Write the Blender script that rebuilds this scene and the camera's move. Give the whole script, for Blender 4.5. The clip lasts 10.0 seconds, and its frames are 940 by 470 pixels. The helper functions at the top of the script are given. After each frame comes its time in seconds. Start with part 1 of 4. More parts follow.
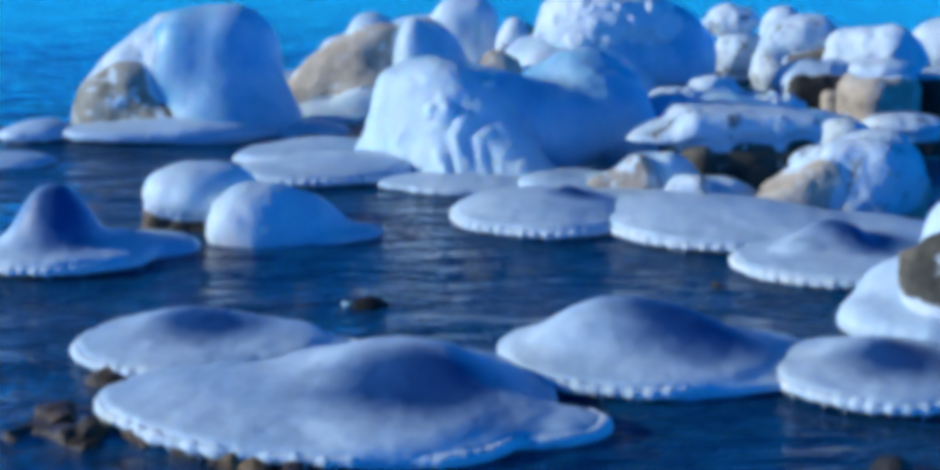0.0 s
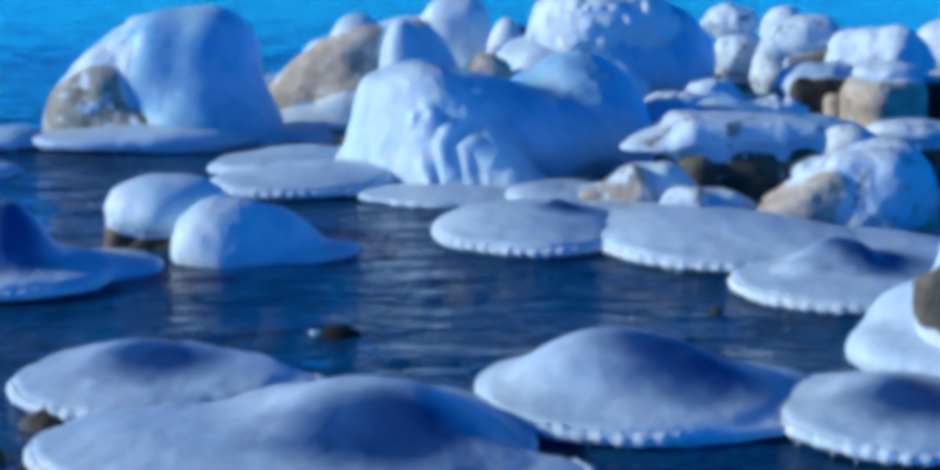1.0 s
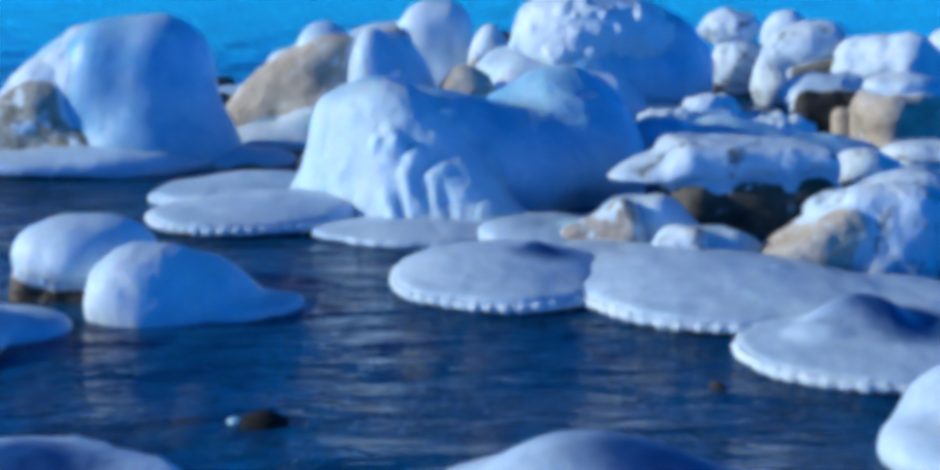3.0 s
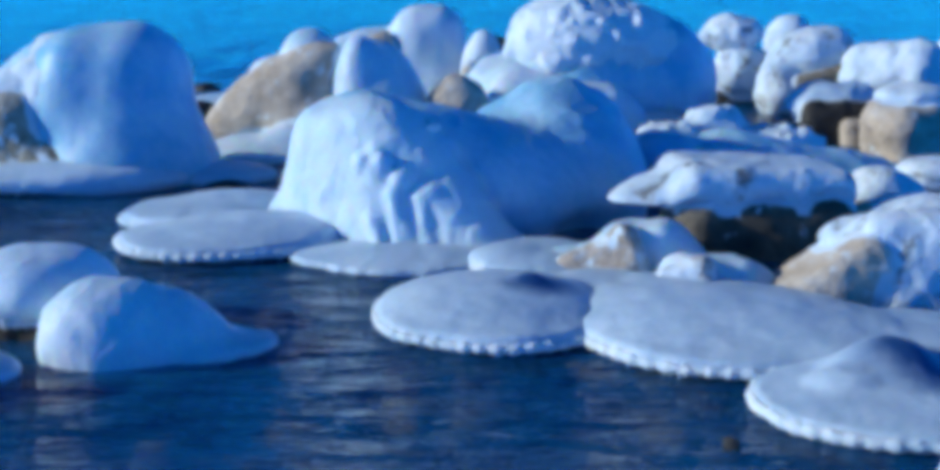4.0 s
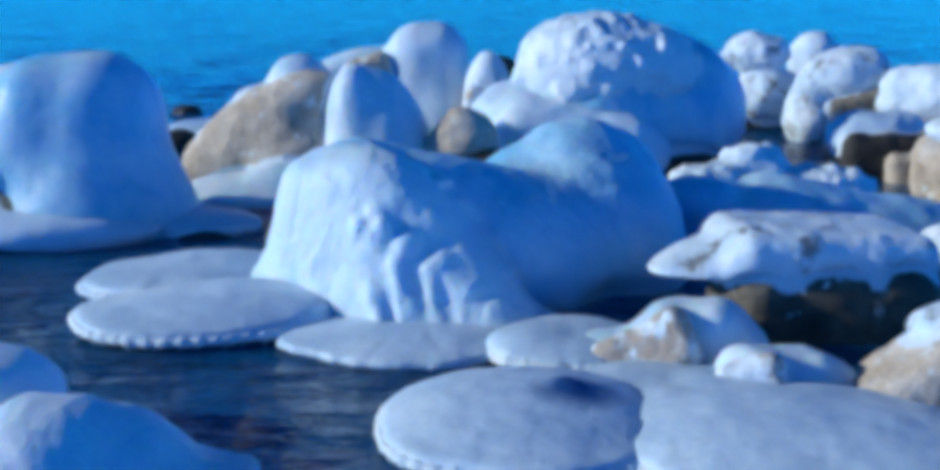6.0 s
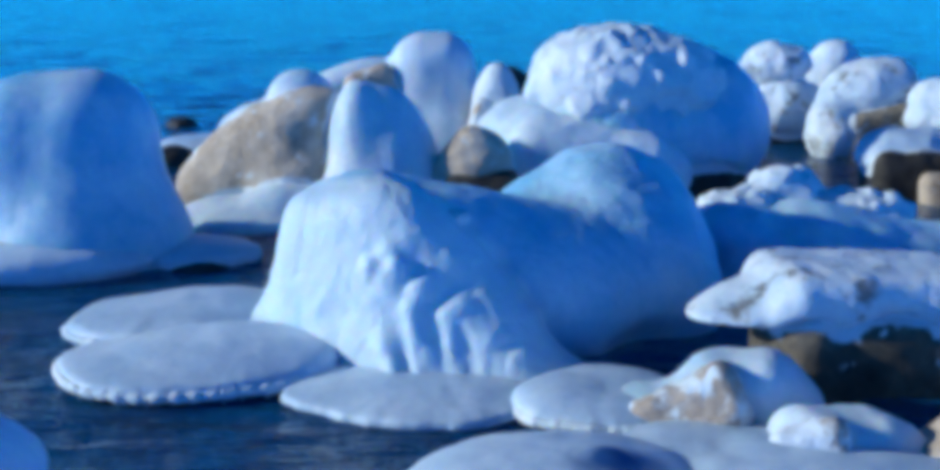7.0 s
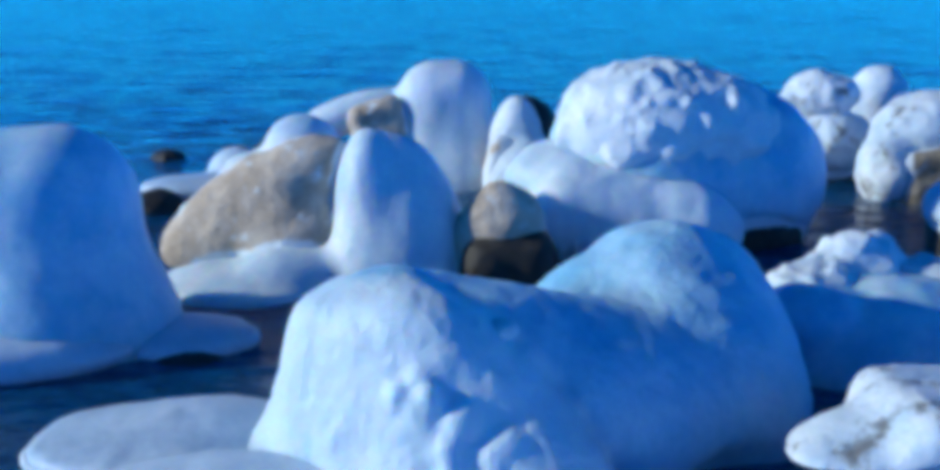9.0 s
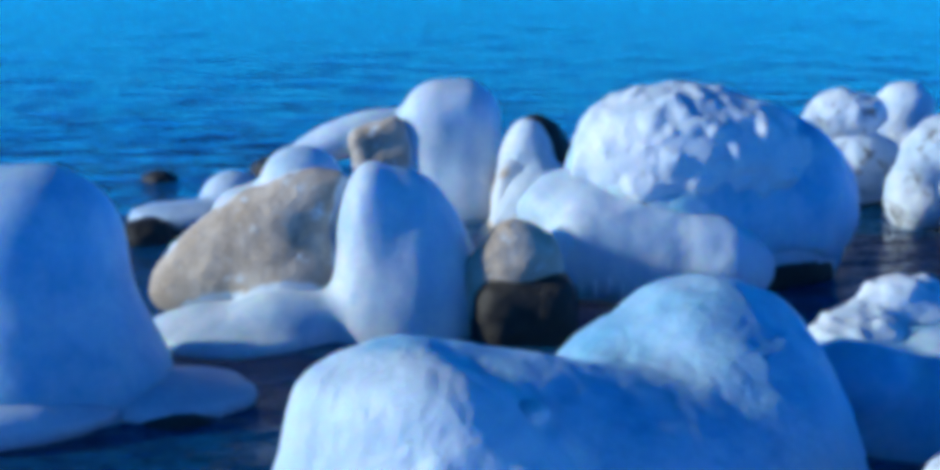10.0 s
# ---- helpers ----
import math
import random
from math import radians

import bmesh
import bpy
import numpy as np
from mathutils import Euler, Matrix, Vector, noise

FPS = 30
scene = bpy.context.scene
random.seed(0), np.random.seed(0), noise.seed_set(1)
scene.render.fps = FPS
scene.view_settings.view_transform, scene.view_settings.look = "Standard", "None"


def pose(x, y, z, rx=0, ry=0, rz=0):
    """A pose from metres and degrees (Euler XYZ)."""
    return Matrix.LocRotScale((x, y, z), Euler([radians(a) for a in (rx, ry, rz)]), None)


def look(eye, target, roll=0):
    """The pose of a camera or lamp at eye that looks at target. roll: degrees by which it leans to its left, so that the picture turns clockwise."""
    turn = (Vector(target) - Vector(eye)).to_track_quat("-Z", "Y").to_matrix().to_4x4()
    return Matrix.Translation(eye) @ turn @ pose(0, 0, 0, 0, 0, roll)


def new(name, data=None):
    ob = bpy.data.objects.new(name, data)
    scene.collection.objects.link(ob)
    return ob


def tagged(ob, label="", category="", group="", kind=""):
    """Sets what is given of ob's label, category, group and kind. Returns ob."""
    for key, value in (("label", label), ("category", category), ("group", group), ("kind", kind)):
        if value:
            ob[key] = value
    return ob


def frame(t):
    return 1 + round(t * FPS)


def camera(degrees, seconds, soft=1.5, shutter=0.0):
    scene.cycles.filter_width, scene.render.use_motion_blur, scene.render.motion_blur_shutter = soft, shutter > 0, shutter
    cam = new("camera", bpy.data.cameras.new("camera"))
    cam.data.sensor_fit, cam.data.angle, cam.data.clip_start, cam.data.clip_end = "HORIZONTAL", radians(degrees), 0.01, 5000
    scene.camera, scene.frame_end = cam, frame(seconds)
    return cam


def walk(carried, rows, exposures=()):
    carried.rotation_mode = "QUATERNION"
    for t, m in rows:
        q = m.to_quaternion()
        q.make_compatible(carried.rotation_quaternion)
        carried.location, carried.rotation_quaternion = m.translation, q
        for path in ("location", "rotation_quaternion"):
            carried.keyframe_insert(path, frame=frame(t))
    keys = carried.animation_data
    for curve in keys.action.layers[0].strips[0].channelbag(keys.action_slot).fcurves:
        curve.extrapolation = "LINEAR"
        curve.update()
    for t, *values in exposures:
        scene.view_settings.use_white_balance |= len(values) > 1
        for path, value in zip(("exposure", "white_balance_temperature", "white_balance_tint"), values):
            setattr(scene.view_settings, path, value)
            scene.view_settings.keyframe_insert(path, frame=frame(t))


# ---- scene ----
# the camera flies forward over the shallows, rising slowly
cam = camera(40.0, 10.0, soft=6.0)
PATH = [
    (0, (0.000, -0.000, 2.400), (-0.000, 9.741, 0.139), 0.10),
    (0.5, (0.069, 0.333, 2.401), (0.068, 10.074, 0.136), 0.06),
    (1, (0.135, 0.668, 2.399), (0.136, 10.406, 0.126), 0.01),
    (1.5, (0.198, 1.006, 2.397), (0.204, 10.743, 0.118), 0.01),
    (2, (0.257, 1.358, 2.404), (0.265, 11.094, 0.120), -0.02),
    (2.5, (0.314, 1.715, 2.419), (0.330, 11.451, 0.134), -0.05),
    (4, (0.411, 2.810, 2.473), (0.472, 12.543, 0.178), -0.00),
    (4.5, (0.405, 3.188, 2.510), (0.480, 12.921, 0.215), -0.02),
    (5, (0.370, 3.579, 2.556), (0.464, 13.311, 0.258), -0.02),
    (5.5, (0.313, 3.975, 2.604), (0.429, 13.705, 0.300), 0.00),
    (7, (0.091, 5.159, 2.735), (0.268, 14.885, 0.416), -0.03),
    (7.5, (0.018, 5.559, 2.788), (0.213, 15.282, 0.459), -0.02),
    (8, (-0.048, 5.957, 2.852), (0.162, 15.678, 0.516), -0.03),
    (8.5, (-0.113, 6.361, 2.928), (0.116, 16.079, 0.578), -0.03),
    (9, (-0.178, 6.771, 3.005), (0.074, 16.485, 0.643), 0.01),
    (9.5, (-0.239, 7.187, 3.081), (0.037, 16.897, 0.709), 0.01),
    (10, (-0.290, 7.601, 3.159), (-0.002, 17.309, 0.775), 0.01),
]
walk(cam, [(t, look(eye, target, roll)) for t, eye, target, roll in PATH],
     exposures=((0.0, 0.0), (10.0, 0.0)))

# ---- light ----
SUN_EL, SUN_AZ = radians(19), radians(-92)      # azimuth from +y towards +x: the sun stands to the left
sun_dir = Vector((math.sin(SUN_AZ) * math.cos(SUN_EL), math.cos(SUN_AZ) * math.cos(SUN_EL), math.sin(SUN_EL)))
sun = new("sun", bpy.data.lights.new("sun", "SUN"))
sun.data.energy, sun.data.angle, sun.data.color = 3.9, radians(2.0), (0.91, 0.96, 0.86)
sun.matrix_world = look(sun_dir * 50, (0, 0, 0))
world = bpy.data.worlds.new("sky")
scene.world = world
world.use_nodes = True
wn, wl = world.node_tree.nodes, world.node_tree.links
sky = wn.new("ShaderNodeTexSky")
sky.sky_type, sky.sun_disc = "NISHITA", False
sky.sun_elevation, sky.sun_rotation = SUN_EL, SUN_AZ
sky.air_density, sky.dust_density, sky.ozone_density = 1.0, 0.0, 4.0
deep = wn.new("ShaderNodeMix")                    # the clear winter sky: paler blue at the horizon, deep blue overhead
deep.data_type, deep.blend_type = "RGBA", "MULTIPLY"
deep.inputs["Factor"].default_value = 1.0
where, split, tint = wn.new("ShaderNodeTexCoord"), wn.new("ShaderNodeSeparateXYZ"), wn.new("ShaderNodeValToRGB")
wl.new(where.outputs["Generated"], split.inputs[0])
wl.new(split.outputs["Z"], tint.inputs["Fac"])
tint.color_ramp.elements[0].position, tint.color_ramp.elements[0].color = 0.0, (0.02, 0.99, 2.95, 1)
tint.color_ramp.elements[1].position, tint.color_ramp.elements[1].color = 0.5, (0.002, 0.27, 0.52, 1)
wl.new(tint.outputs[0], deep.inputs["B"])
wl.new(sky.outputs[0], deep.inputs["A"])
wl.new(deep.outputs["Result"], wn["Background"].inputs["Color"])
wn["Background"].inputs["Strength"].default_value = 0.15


# ---- materials ----
def material(name):
    m = bpy.data.materials.new(name)
    m.use_nodes = True
    return m, m.node_tree.nodes, m.node_tree.links, m.node_tree.nodes["Principled BSDF"]


def noise_node(n, l, scale, detail=4.0, rough=0.6, stretch=None):
    geo = n.new("ShaderNodeNewGeometry")
    out = geo.outputs["Position"]
    if stretch:
        mp = n.new("ShaderNodeMapping")
        mp.inputs["Scale"].default_value = stretch
        l.new(out, mp.inputs["Vector"])
        out = mp.outputs[0]
    t = n.new("ShaderNodeTexNoise")
    t.inputs["Scale"].default_value, t.inputs["Detail"].default_value, t.inputs["Roughness"].default_value = scale, detail, rough
    l.new(out, t.inputs["Vector"])
    return t.outputs["Fac"]


def ramp(n, l, fac, stops):
    r = n.new("ShaderNodeValToRGB")
    while len(r.color_ramp.elements) < len(stops):
        r.color_ramp.elements.new(0.5)
    for e, (p, c) in zip(r.color_ramp.elements, stops):
        e.position, e.color = p, (*c, 1)
    l.new(fac, r.inputs["Fac"])
    return r.outputs["Color"]


def blend(n, l, fac, a, b, mode="MIX"):
    x = n.new("ShaderNodeMix")
    x.data_type, x.blend_type = "RGBA", mode
    for sock, v in ((x.inputs["Factor"], fac), (x.inputs["A"], a), (x.inputs["B"], b)):
        if isinstance(v, (float, int)):
            sock.default_value = v
        elif isinstance(v, tuple):
            sock.default_value = (*v, 1)
        else:
            l.new(v, sock)
    return x.outputs["Result"]


def bump(n, l, bsdf, layers):
    last = None
    for fac, strength, dist in layers:
        b = n.new("ShaderNodeBump")
        b.inputs["Strength"].default_value, b.inputs["Distance"].default_value = strength, dist
        l.new(fac, b.inputs["Height"])
        if last:
            l.new(last, b.inputs["Normal"])
        last = b.outputs[0]
    l.new(last, bsdf.inputs["Normal"])


def ice_material(name, clear, frost, rough, relief, sss=0.1, spread=(0.36, 0.62), ribs=0.3, depth=0.14):
    """Ice that runs from clear to frosted in patches, with fine pits and with ribs that run down its steep sides."""
    m, n, l, b = material(name)
    big, fine = noise_node(n, l, 1.9, 6, 0.62), noise_node(n, l, 24, 5, 0.65)
    c = ramp(n, l, big, ((spread[0], clear), (spread[1], frost)))
    c2 = ramp(n, l, fine, ((0.32, (0.8, 0.87, 0.92)), (0.62, (1, 1, 1))))
    run = noise_node(n, l, 15, 4, 0.6, (1, 1, 0.14))
    c3 = ramp(n, l, run, ((0.3, (0.84, 0.9, 0.95)), (0.6, (1, 1, 1))))
    c = blend(n, l, 0.8, c, c2, "MULTIPLY")
    l.new(blend(n, l, 0.7, c, c3, "MULTIPLY"), b.inputs["Base Color"])
    rr = n.new("ShaderNodeMapRange")
    rr.inputs["To Min"].default_value, rr.inputs["To Max"].default_value = rough - 0.2, rough + 0.22
    l.new(noise_node(n, l, 1.9, 6, 0.62), rr.inputs["Value"])
    l.new(rr.outputs[0], b.inputs["Roughness"])
    b.inputs["IOR"].default_value = 1.31
    b.inputs["Subsurface Weight"].default_value = sss
    b.inputs["Subsurface Radius"].default_value = (0.08, 0.45, 1.0)
    b.inputs["Subsurface Scale"].default_value = depth
    bump(n, l, b, ((noise_node(n, l, 8, 5), 0.5 * relief, 0.06), (run, ribs, 0.03), (noise_node(n, l, 55, 4), 0.35 * relief, 0.014)))
    return m


ICE = ice_material("smooth_ice", (0.2, 0.52, 0.74), (0.55, 0.72, 0.84), 0.42, 0.35, sss=0.5, ribs=0.12, depth=0.28)
SHELF_ICE = ice_material("wet_shelf_ice", (0.45, 0.59, 0.73), (0.65, 0.76, 0.86), 0.4, 0.4, spread=(0.34, 0.66), ribs=0.08)
GREAT_ICE = ice_material("streaked_ice", (0.17, 0.5, 0.74), (0.54, 0.72, 0.84), 0.42, 0.9, sss=0.4, spread=(0.26, 0.74), ribs=0.35, depth=0.16)
WHITE_ICE = ice_material("white_ice", (0.5, 0.66, 0.78), (0.76, 0.82, 0.87), 0.45, 0.45, sss=0.4, ribs=0.14, depth=0.22)
FROST = ice_material("frosted_ice", (0.58, 0.7, 0.8), (0.8, 0.85, 0.89), 0.62, 1.0, ribs=0.2)


def curtain_frost():
    """Clear ice that turns white with bubbles where its runs and icicles have frozen."""
    m = GREAT_ICE
    n, l = m.node_tree.nodes, m.node_tree.links
    b = n["Principled BSDF"]
    near, add = n.new("ShaderNodeAttribute"), n.new("ShaderNodeMath")
    near.attribute_name = "bubbles"
    add.operation, add.inputs[1].default_value = "MULTIPLY_ADD", 1.0
    l.new(near.outputs["Fac"], add.inputs[0])
    l.new(noise_node(n, l, 5, 6, 0.65, (1, 1, 0.5)), add.inputs[2])
    white = ramp(n, l, add.outputs[0], ((0.7, (0, 0, 0)), (1.55, (0.85, 0.85, 0.85))))
    l.new(blend(n, l, white, b.inputs["Base Color"].links[0].from_socket, (0.6, 0.73, 0.82)), b.inputs["Base Color"])


curtain_frost()


def patchy_frost():
    """Frost through which the stone shows in ragged dark scraps."""
    m = FROST.copy()
    m.name = "patchy_frost"
    n, l = m.node_tree.nodes, m.node_tree.links
    b = n["Principled BSDF"]
    bare = ramp(n, l, noise_node(n, l, 4.5, 7, 0.66), ((0.54, (0, 0, 0)), (0.65, (0.85, 0.85, 0.85))))
    l.new(blend(n, l, bare, b.inputs["Base Color"].links[0].from_socket, (0.13, 0.12, 0.11)), b.inputs["Base Color"])
    return m


PATCHY = patchy_frost()


def clear_and_shade_patch(x, y, rx, ry, yaw=0):
    """Shelf ice with a ragged dark patch: bubble-free ice over dark stone, with hump shade painted in."""
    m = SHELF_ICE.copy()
    m.name = "shelf_ice_with_clear_and_shade_patch"
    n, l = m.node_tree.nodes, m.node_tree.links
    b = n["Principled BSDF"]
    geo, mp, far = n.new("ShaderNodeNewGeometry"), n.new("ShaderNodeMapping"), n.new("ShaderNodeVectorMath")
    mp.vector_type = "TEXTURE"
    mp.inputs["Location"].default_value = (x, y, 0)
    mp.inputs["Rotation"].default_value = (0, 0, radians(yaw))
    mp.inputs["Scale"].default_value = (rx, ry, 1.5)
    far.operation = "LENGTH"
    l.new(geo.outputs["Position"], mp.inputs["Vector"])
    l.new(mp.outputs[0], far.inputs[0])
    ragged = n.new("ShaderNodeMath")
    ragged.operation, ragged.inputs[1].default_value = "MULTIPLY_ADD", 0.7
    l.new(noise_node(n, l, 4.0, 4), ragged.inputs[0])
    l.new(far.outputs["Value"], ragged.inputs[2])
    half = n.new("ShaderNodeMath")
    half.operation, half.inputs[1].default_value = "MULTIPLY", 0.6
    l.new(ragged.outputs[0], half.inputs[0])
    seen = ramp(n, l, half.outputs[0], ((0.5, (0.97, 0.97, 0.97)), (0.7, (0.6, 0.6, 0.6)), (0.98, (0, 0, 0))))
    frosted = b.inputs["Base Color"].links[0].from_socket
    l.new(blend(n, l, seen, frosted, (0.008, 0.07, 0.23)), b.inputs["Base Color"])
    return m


def rock_material(name, dark, mid, light, rough, frost=0.0):
    """Weathered rock; frost is the share of it that has white patches of rime."""
    m, n, l, b = material(name)
    big, fine = noise_node(n, l, 3.5, 5), noise_node(n, l, 40, 6, 0.7)
    c = ramp(n, l, big, ((0.3, dark), (0.52, mid), (0.72, light)))
    c2 = ramp(n, l, fine, ((0.3, (0.55, 0.52, 0.5)), (0.6, (1, 1, 1))))
    c = blend(n, l, 0.7, c, c2, "MULTIPLY")
    if frost:
        rime = ramp(n, l, noise_node(n, l, 5.5, 8, 0.65), ((0.66 - 0.3 * frost, (0, 0, 0)), (0.76 - 0.3 * frost, (1, 1, 1))))
        c = blend(n, l, rime, c, (0.7, 0.8, 0.86))
    cover, edge = n.new("ShaderNodeAttribute"), n.new("ShaderNodeMath")      # thin rime creeping out from the ice beside it
    cover.attribute_name = "rime"
    edge.operation, edge.inputs[1].default_value = "MULTIPLY_ADD", 1.0
    l.new(cover.outputs["Fac"], edge.inputs[0])
    l.new(noise_node(n, l, 11, 6, 0.7), edge.inputs[2])
    l.new(blend(n, l, ramp(n, l, edge.outputs[0], ((0.75, (0, 0, 0)), (1.15, (1, 1, 1)))), c, (0.66, 0.74, 0.81)), b.inputs["Base Color"])
    b.inputs["Roughness"].default_value = rough
    bump(n, l, b, ((noise_node(n, l, 8, 6), 0.7, 0.07), (fine, 0.5, 0.014)))
    return m


TAN = rock_material("tan_rock", (0.41, 0.32, 0.24), (0.6, 0.495, 0.395), (0.74, 0.665, 0.57), 0.8, 0.3)
RIMED = rock_material("rimed_rock", (0.3, 0.24, 0.19), (0.5, 0.41, 0.34), (0.64, 0.57, 0.5), 0.8, 0.62)
LICHEN = rock_material("mottled_rock", (0.16, 0.145, 0.105), (0.36, 0.325, 0.255), (0.54, 0.5, 0.43), 0.8, 0.42)
GREY = rock_material("grey_rock", (0.1, 0.09, 0.08), (0.26, 0.22, 0.17), (0.4, 0.34, 0.26), 0.75, 0.3)
# wet rock; also stands in for shade on the tan-crowned stone's foot
DARK = rock_material("wet_and_shaded_dark_rock", (0.012, 0.011, 0.01), (0.028, 0.025, 0.022), (0.05, 0.04, 0.03), 0.55)
BLACK = rock_material("black_wet_rock", (0.002, 0.002, 0.002), (0.004, 0.004, 0.004), (0.007, 0.006, 0.006), 0.9)
OLIVE = rock_material("olive_rock", (0.03, 0.03, 0.025), (0.09, 0.08, 0.06), (0.22, 0.18, 0.13), 0.75, 0.12)
RUST = rock_material("rusty_rock", (0.012, 0.009, 0.006), (0.06, 0.03, 0.014), (0.26, 0.15, 0.06), 0.5)

WATER, n, l, b = material("sea_water")
b.inputs["Base Color"].default_value = (0.003, 0.08, 0.22, 1)
clear = n.new("ShaderNodeBsdfPrincipled")           # part of the light goes down to the bed
clear.inputs["Base Color"].default_value = (0.42, 0.66, 0.75, 1)
clear.inputs["Transmission Weight"].default_value = 1.0
for s in (b, clear):
    s.inputs["Roughness"].default_value = 0.07
    s.inputs["IOR"].default_value = 1.33
swell = noise_node(n, l, 1.3, 4, 0.55, (0.5, 1.7, 1))
ripple = noise_node(n, l, 3.8, 4, 0.55, (0.55, 1.5, 1))
bump(n, l, b, ((swell, 1.0, 0.27), (ripple, 1.0, 0.075)))
l.new(b.inputs["Normal"].links[0].from_socket, clear.inputs["Normal"])
both = n.new("ShaderNodeMixShader")
both.inputs["Fac"].default_value = 0.25
l.new(b.outputs[0], both.inputs[1])
l.new(clear.outputs[0], both.inputs[2])
l.new(both.outputs[0], n["Material Output"].inputs["Surface"])

BED, n, l, b = material("sea_bed")
l.new(ramp(n, l, noise_node(n, l, 1.2, 5), ((0.35, (0.03, 0.035, 0.035)), (0.55, (0.09, 0.08, 0.055)), (0.75, (0.24, 0.18, 0.09)))), b.inputs["Base Color"])
b.inputs["Roughness"].default_value = 0.9

PEBBLE, n, l, b = material("sunken_stones")
isle = n.new("ShaderNodeNewGeometry")
c = ramp(n, l, isle.outputs["Random Per Island"], ((0.1, (0.04, 0.04, 0.035)), (0.6, (0.16, 0.12, 0.07)), (0.95, (0.36, 0.26, 0.1))))
l.new(blend(n, l, 0.7, c, ramp(n, l, noise_node(n, l, 18, 5), ((0.3, (0.5, 0.5, 0.5)), (0.65, (1, 1, 1)))), "MULTIPLY"), b.inputs["Base Color"])
b.inputs["Roughness"].default_value = 0.8


# ---- solid forms from blended volumes ----
def lattice(seed):
    return np.random.default_rng(seed).random((32, 32, 32)).astype(np.float32)


LAT = lattice(7)


def value_noise(p):
    i = np.floor(p).astype(np.int64)
    f = (p - i).astype(np.float32)
    f = f * f * (3 - 2 * f)
    out = 0
    for dx in (0, 1):
        for dy in (0, 1):
            for dz in (0, 1):
                w = (f[:, 0] if dx else 1 - f[:, 0]) * (f[:, 1] if dy else 1 - f[:, 1]) * (f[:, 2] if dz else 1 - f[:, 2])
                out = out + w * LAT[(i[:, 0] + dx) % 32, (i[:, 1] + dy) % 32, (i[:, 2] + dz) % 32]
    return out * 2 - 1


def fbm(p, octaves=3):
    out, a, tot = 0, 1.0, 0
    for k in range(octaves):
        out = out + a * value_noise(p * 2 ** k + 17.3 * k)
        tot += a
        a *= 0.5
    return out / tot


def turn(p, c, yaw, tilt, lean):
    q = p - np.array(c, np.float32)
    if yaw or tilt or lean:
        m = np.array(Euler((radians(lean), radians(tilt), radians(yaw))).to_matrix(), np.float32)
        q = q @ m
    return q


def outline(th, seed, rough):
    rng = np.random.default_rng(seed)
    r = 1.0
    for k in (2, 3, 4, 5, 7):
        a, ph = rng.uniform(0.3, 1) * rough / k ** 0.6, rng.uniform(0, 6.28)
        r = r + a * np.cos(k * th + ph)
    for k in (13, 19, 27):
        r = r + rough * 0.07 * np.cos(k * th + rng.uniform(0, 6.28))
    return r


class Ball:
    """An ellipsoid; k is how softly it runs into its neighbours."""
    def __init__(s, x, y, z, rx, ry, rz, yaw=0, tilt=0, lean=0, k=0.12):
        s.c, s.r, s.t, s.k = (x, y, z), np.array((rx, ry, rz), np.float32), (yaw, tilt, lean), k
        s.reach = max(rx, ry, rz) if (yaw or tilt or lean) else None

    def box(s):
        r = np.array([s.reach] * 3) if s.reach else s.r
        return np.array(s.c) - r, np.array(s.c) + r

    def d(s, p):
        q = turn(p, s.c, *s.t)
        k0, k1 = np.linalg.norm(q / s.r, axis=1), np.linalg.norm(q / s.r ** 2, axis=1)
        return k0 * (k0 - 1) / np.maximum(k1, 1e-6)


class Slab:
    """A flat round-edged pancake with an uneven outline."""
    def __init__(s, x, y, z, rx, ry, h, yaw=0, seed=1, rough=0.08, k=0.1, rad=None, tilt=0, lean=0):
        s.c, s.rx, s.ry, s.h, s.t, s.seed, s.rough, s.k = (x, y, z), rx, ry, h, (yaw, tilt, lean), seed, rough, k
        s.rad = rad or h * 0.5
        s.yaw = yaw

    def box(s):
        r = np.array((max(s.rx, s.ry) * 1.25,) * 2 + (s.h + (0.3 if any(s.t[1:]) else 0),))
        return np.array(s.c) - r, np.array(s.c) + r

    def edge(s, th):
        r = outline(th, s.seed, s.rough)
        v = Vector((s.rx * r * math.cos(th), s.ry * r * math.sin(th), 0))
        v.rotate(Euler((0, 0, radians(s.yaw))))
        return Vector(s.c) + v

    def d(s, p):
        q = turn(p, s.c, *s.t)
        u, v = q[:, 0] / s.rx, q[:, 1] / s.ry
        rr = np.sqrt(u * u + v * v) + 1e-6
        dh = (rr / outline(np.arctan2(v, u), s.seed, s.rough) - 1) * np.hypot(q[:, 0], q[:, 1]) / rr
        # the top sinks gently towards the rim
        qq = np.clip(rr / outline(np.arctan2(v, u), s.seed, s.rough), 0, 1)
        dz = np.maximum(q[:, 2] - s.h * (1 - 0.9 * qq ** 2.5), -s.h - q[:, 2])
        a, b2 = dh + s.rad, dz + s.rad
        return np.hypot(np.maximum(a, 0), np.maximum(b2, 0)) + np.minimum(np.maximum(a, b2), 0) - s.rad


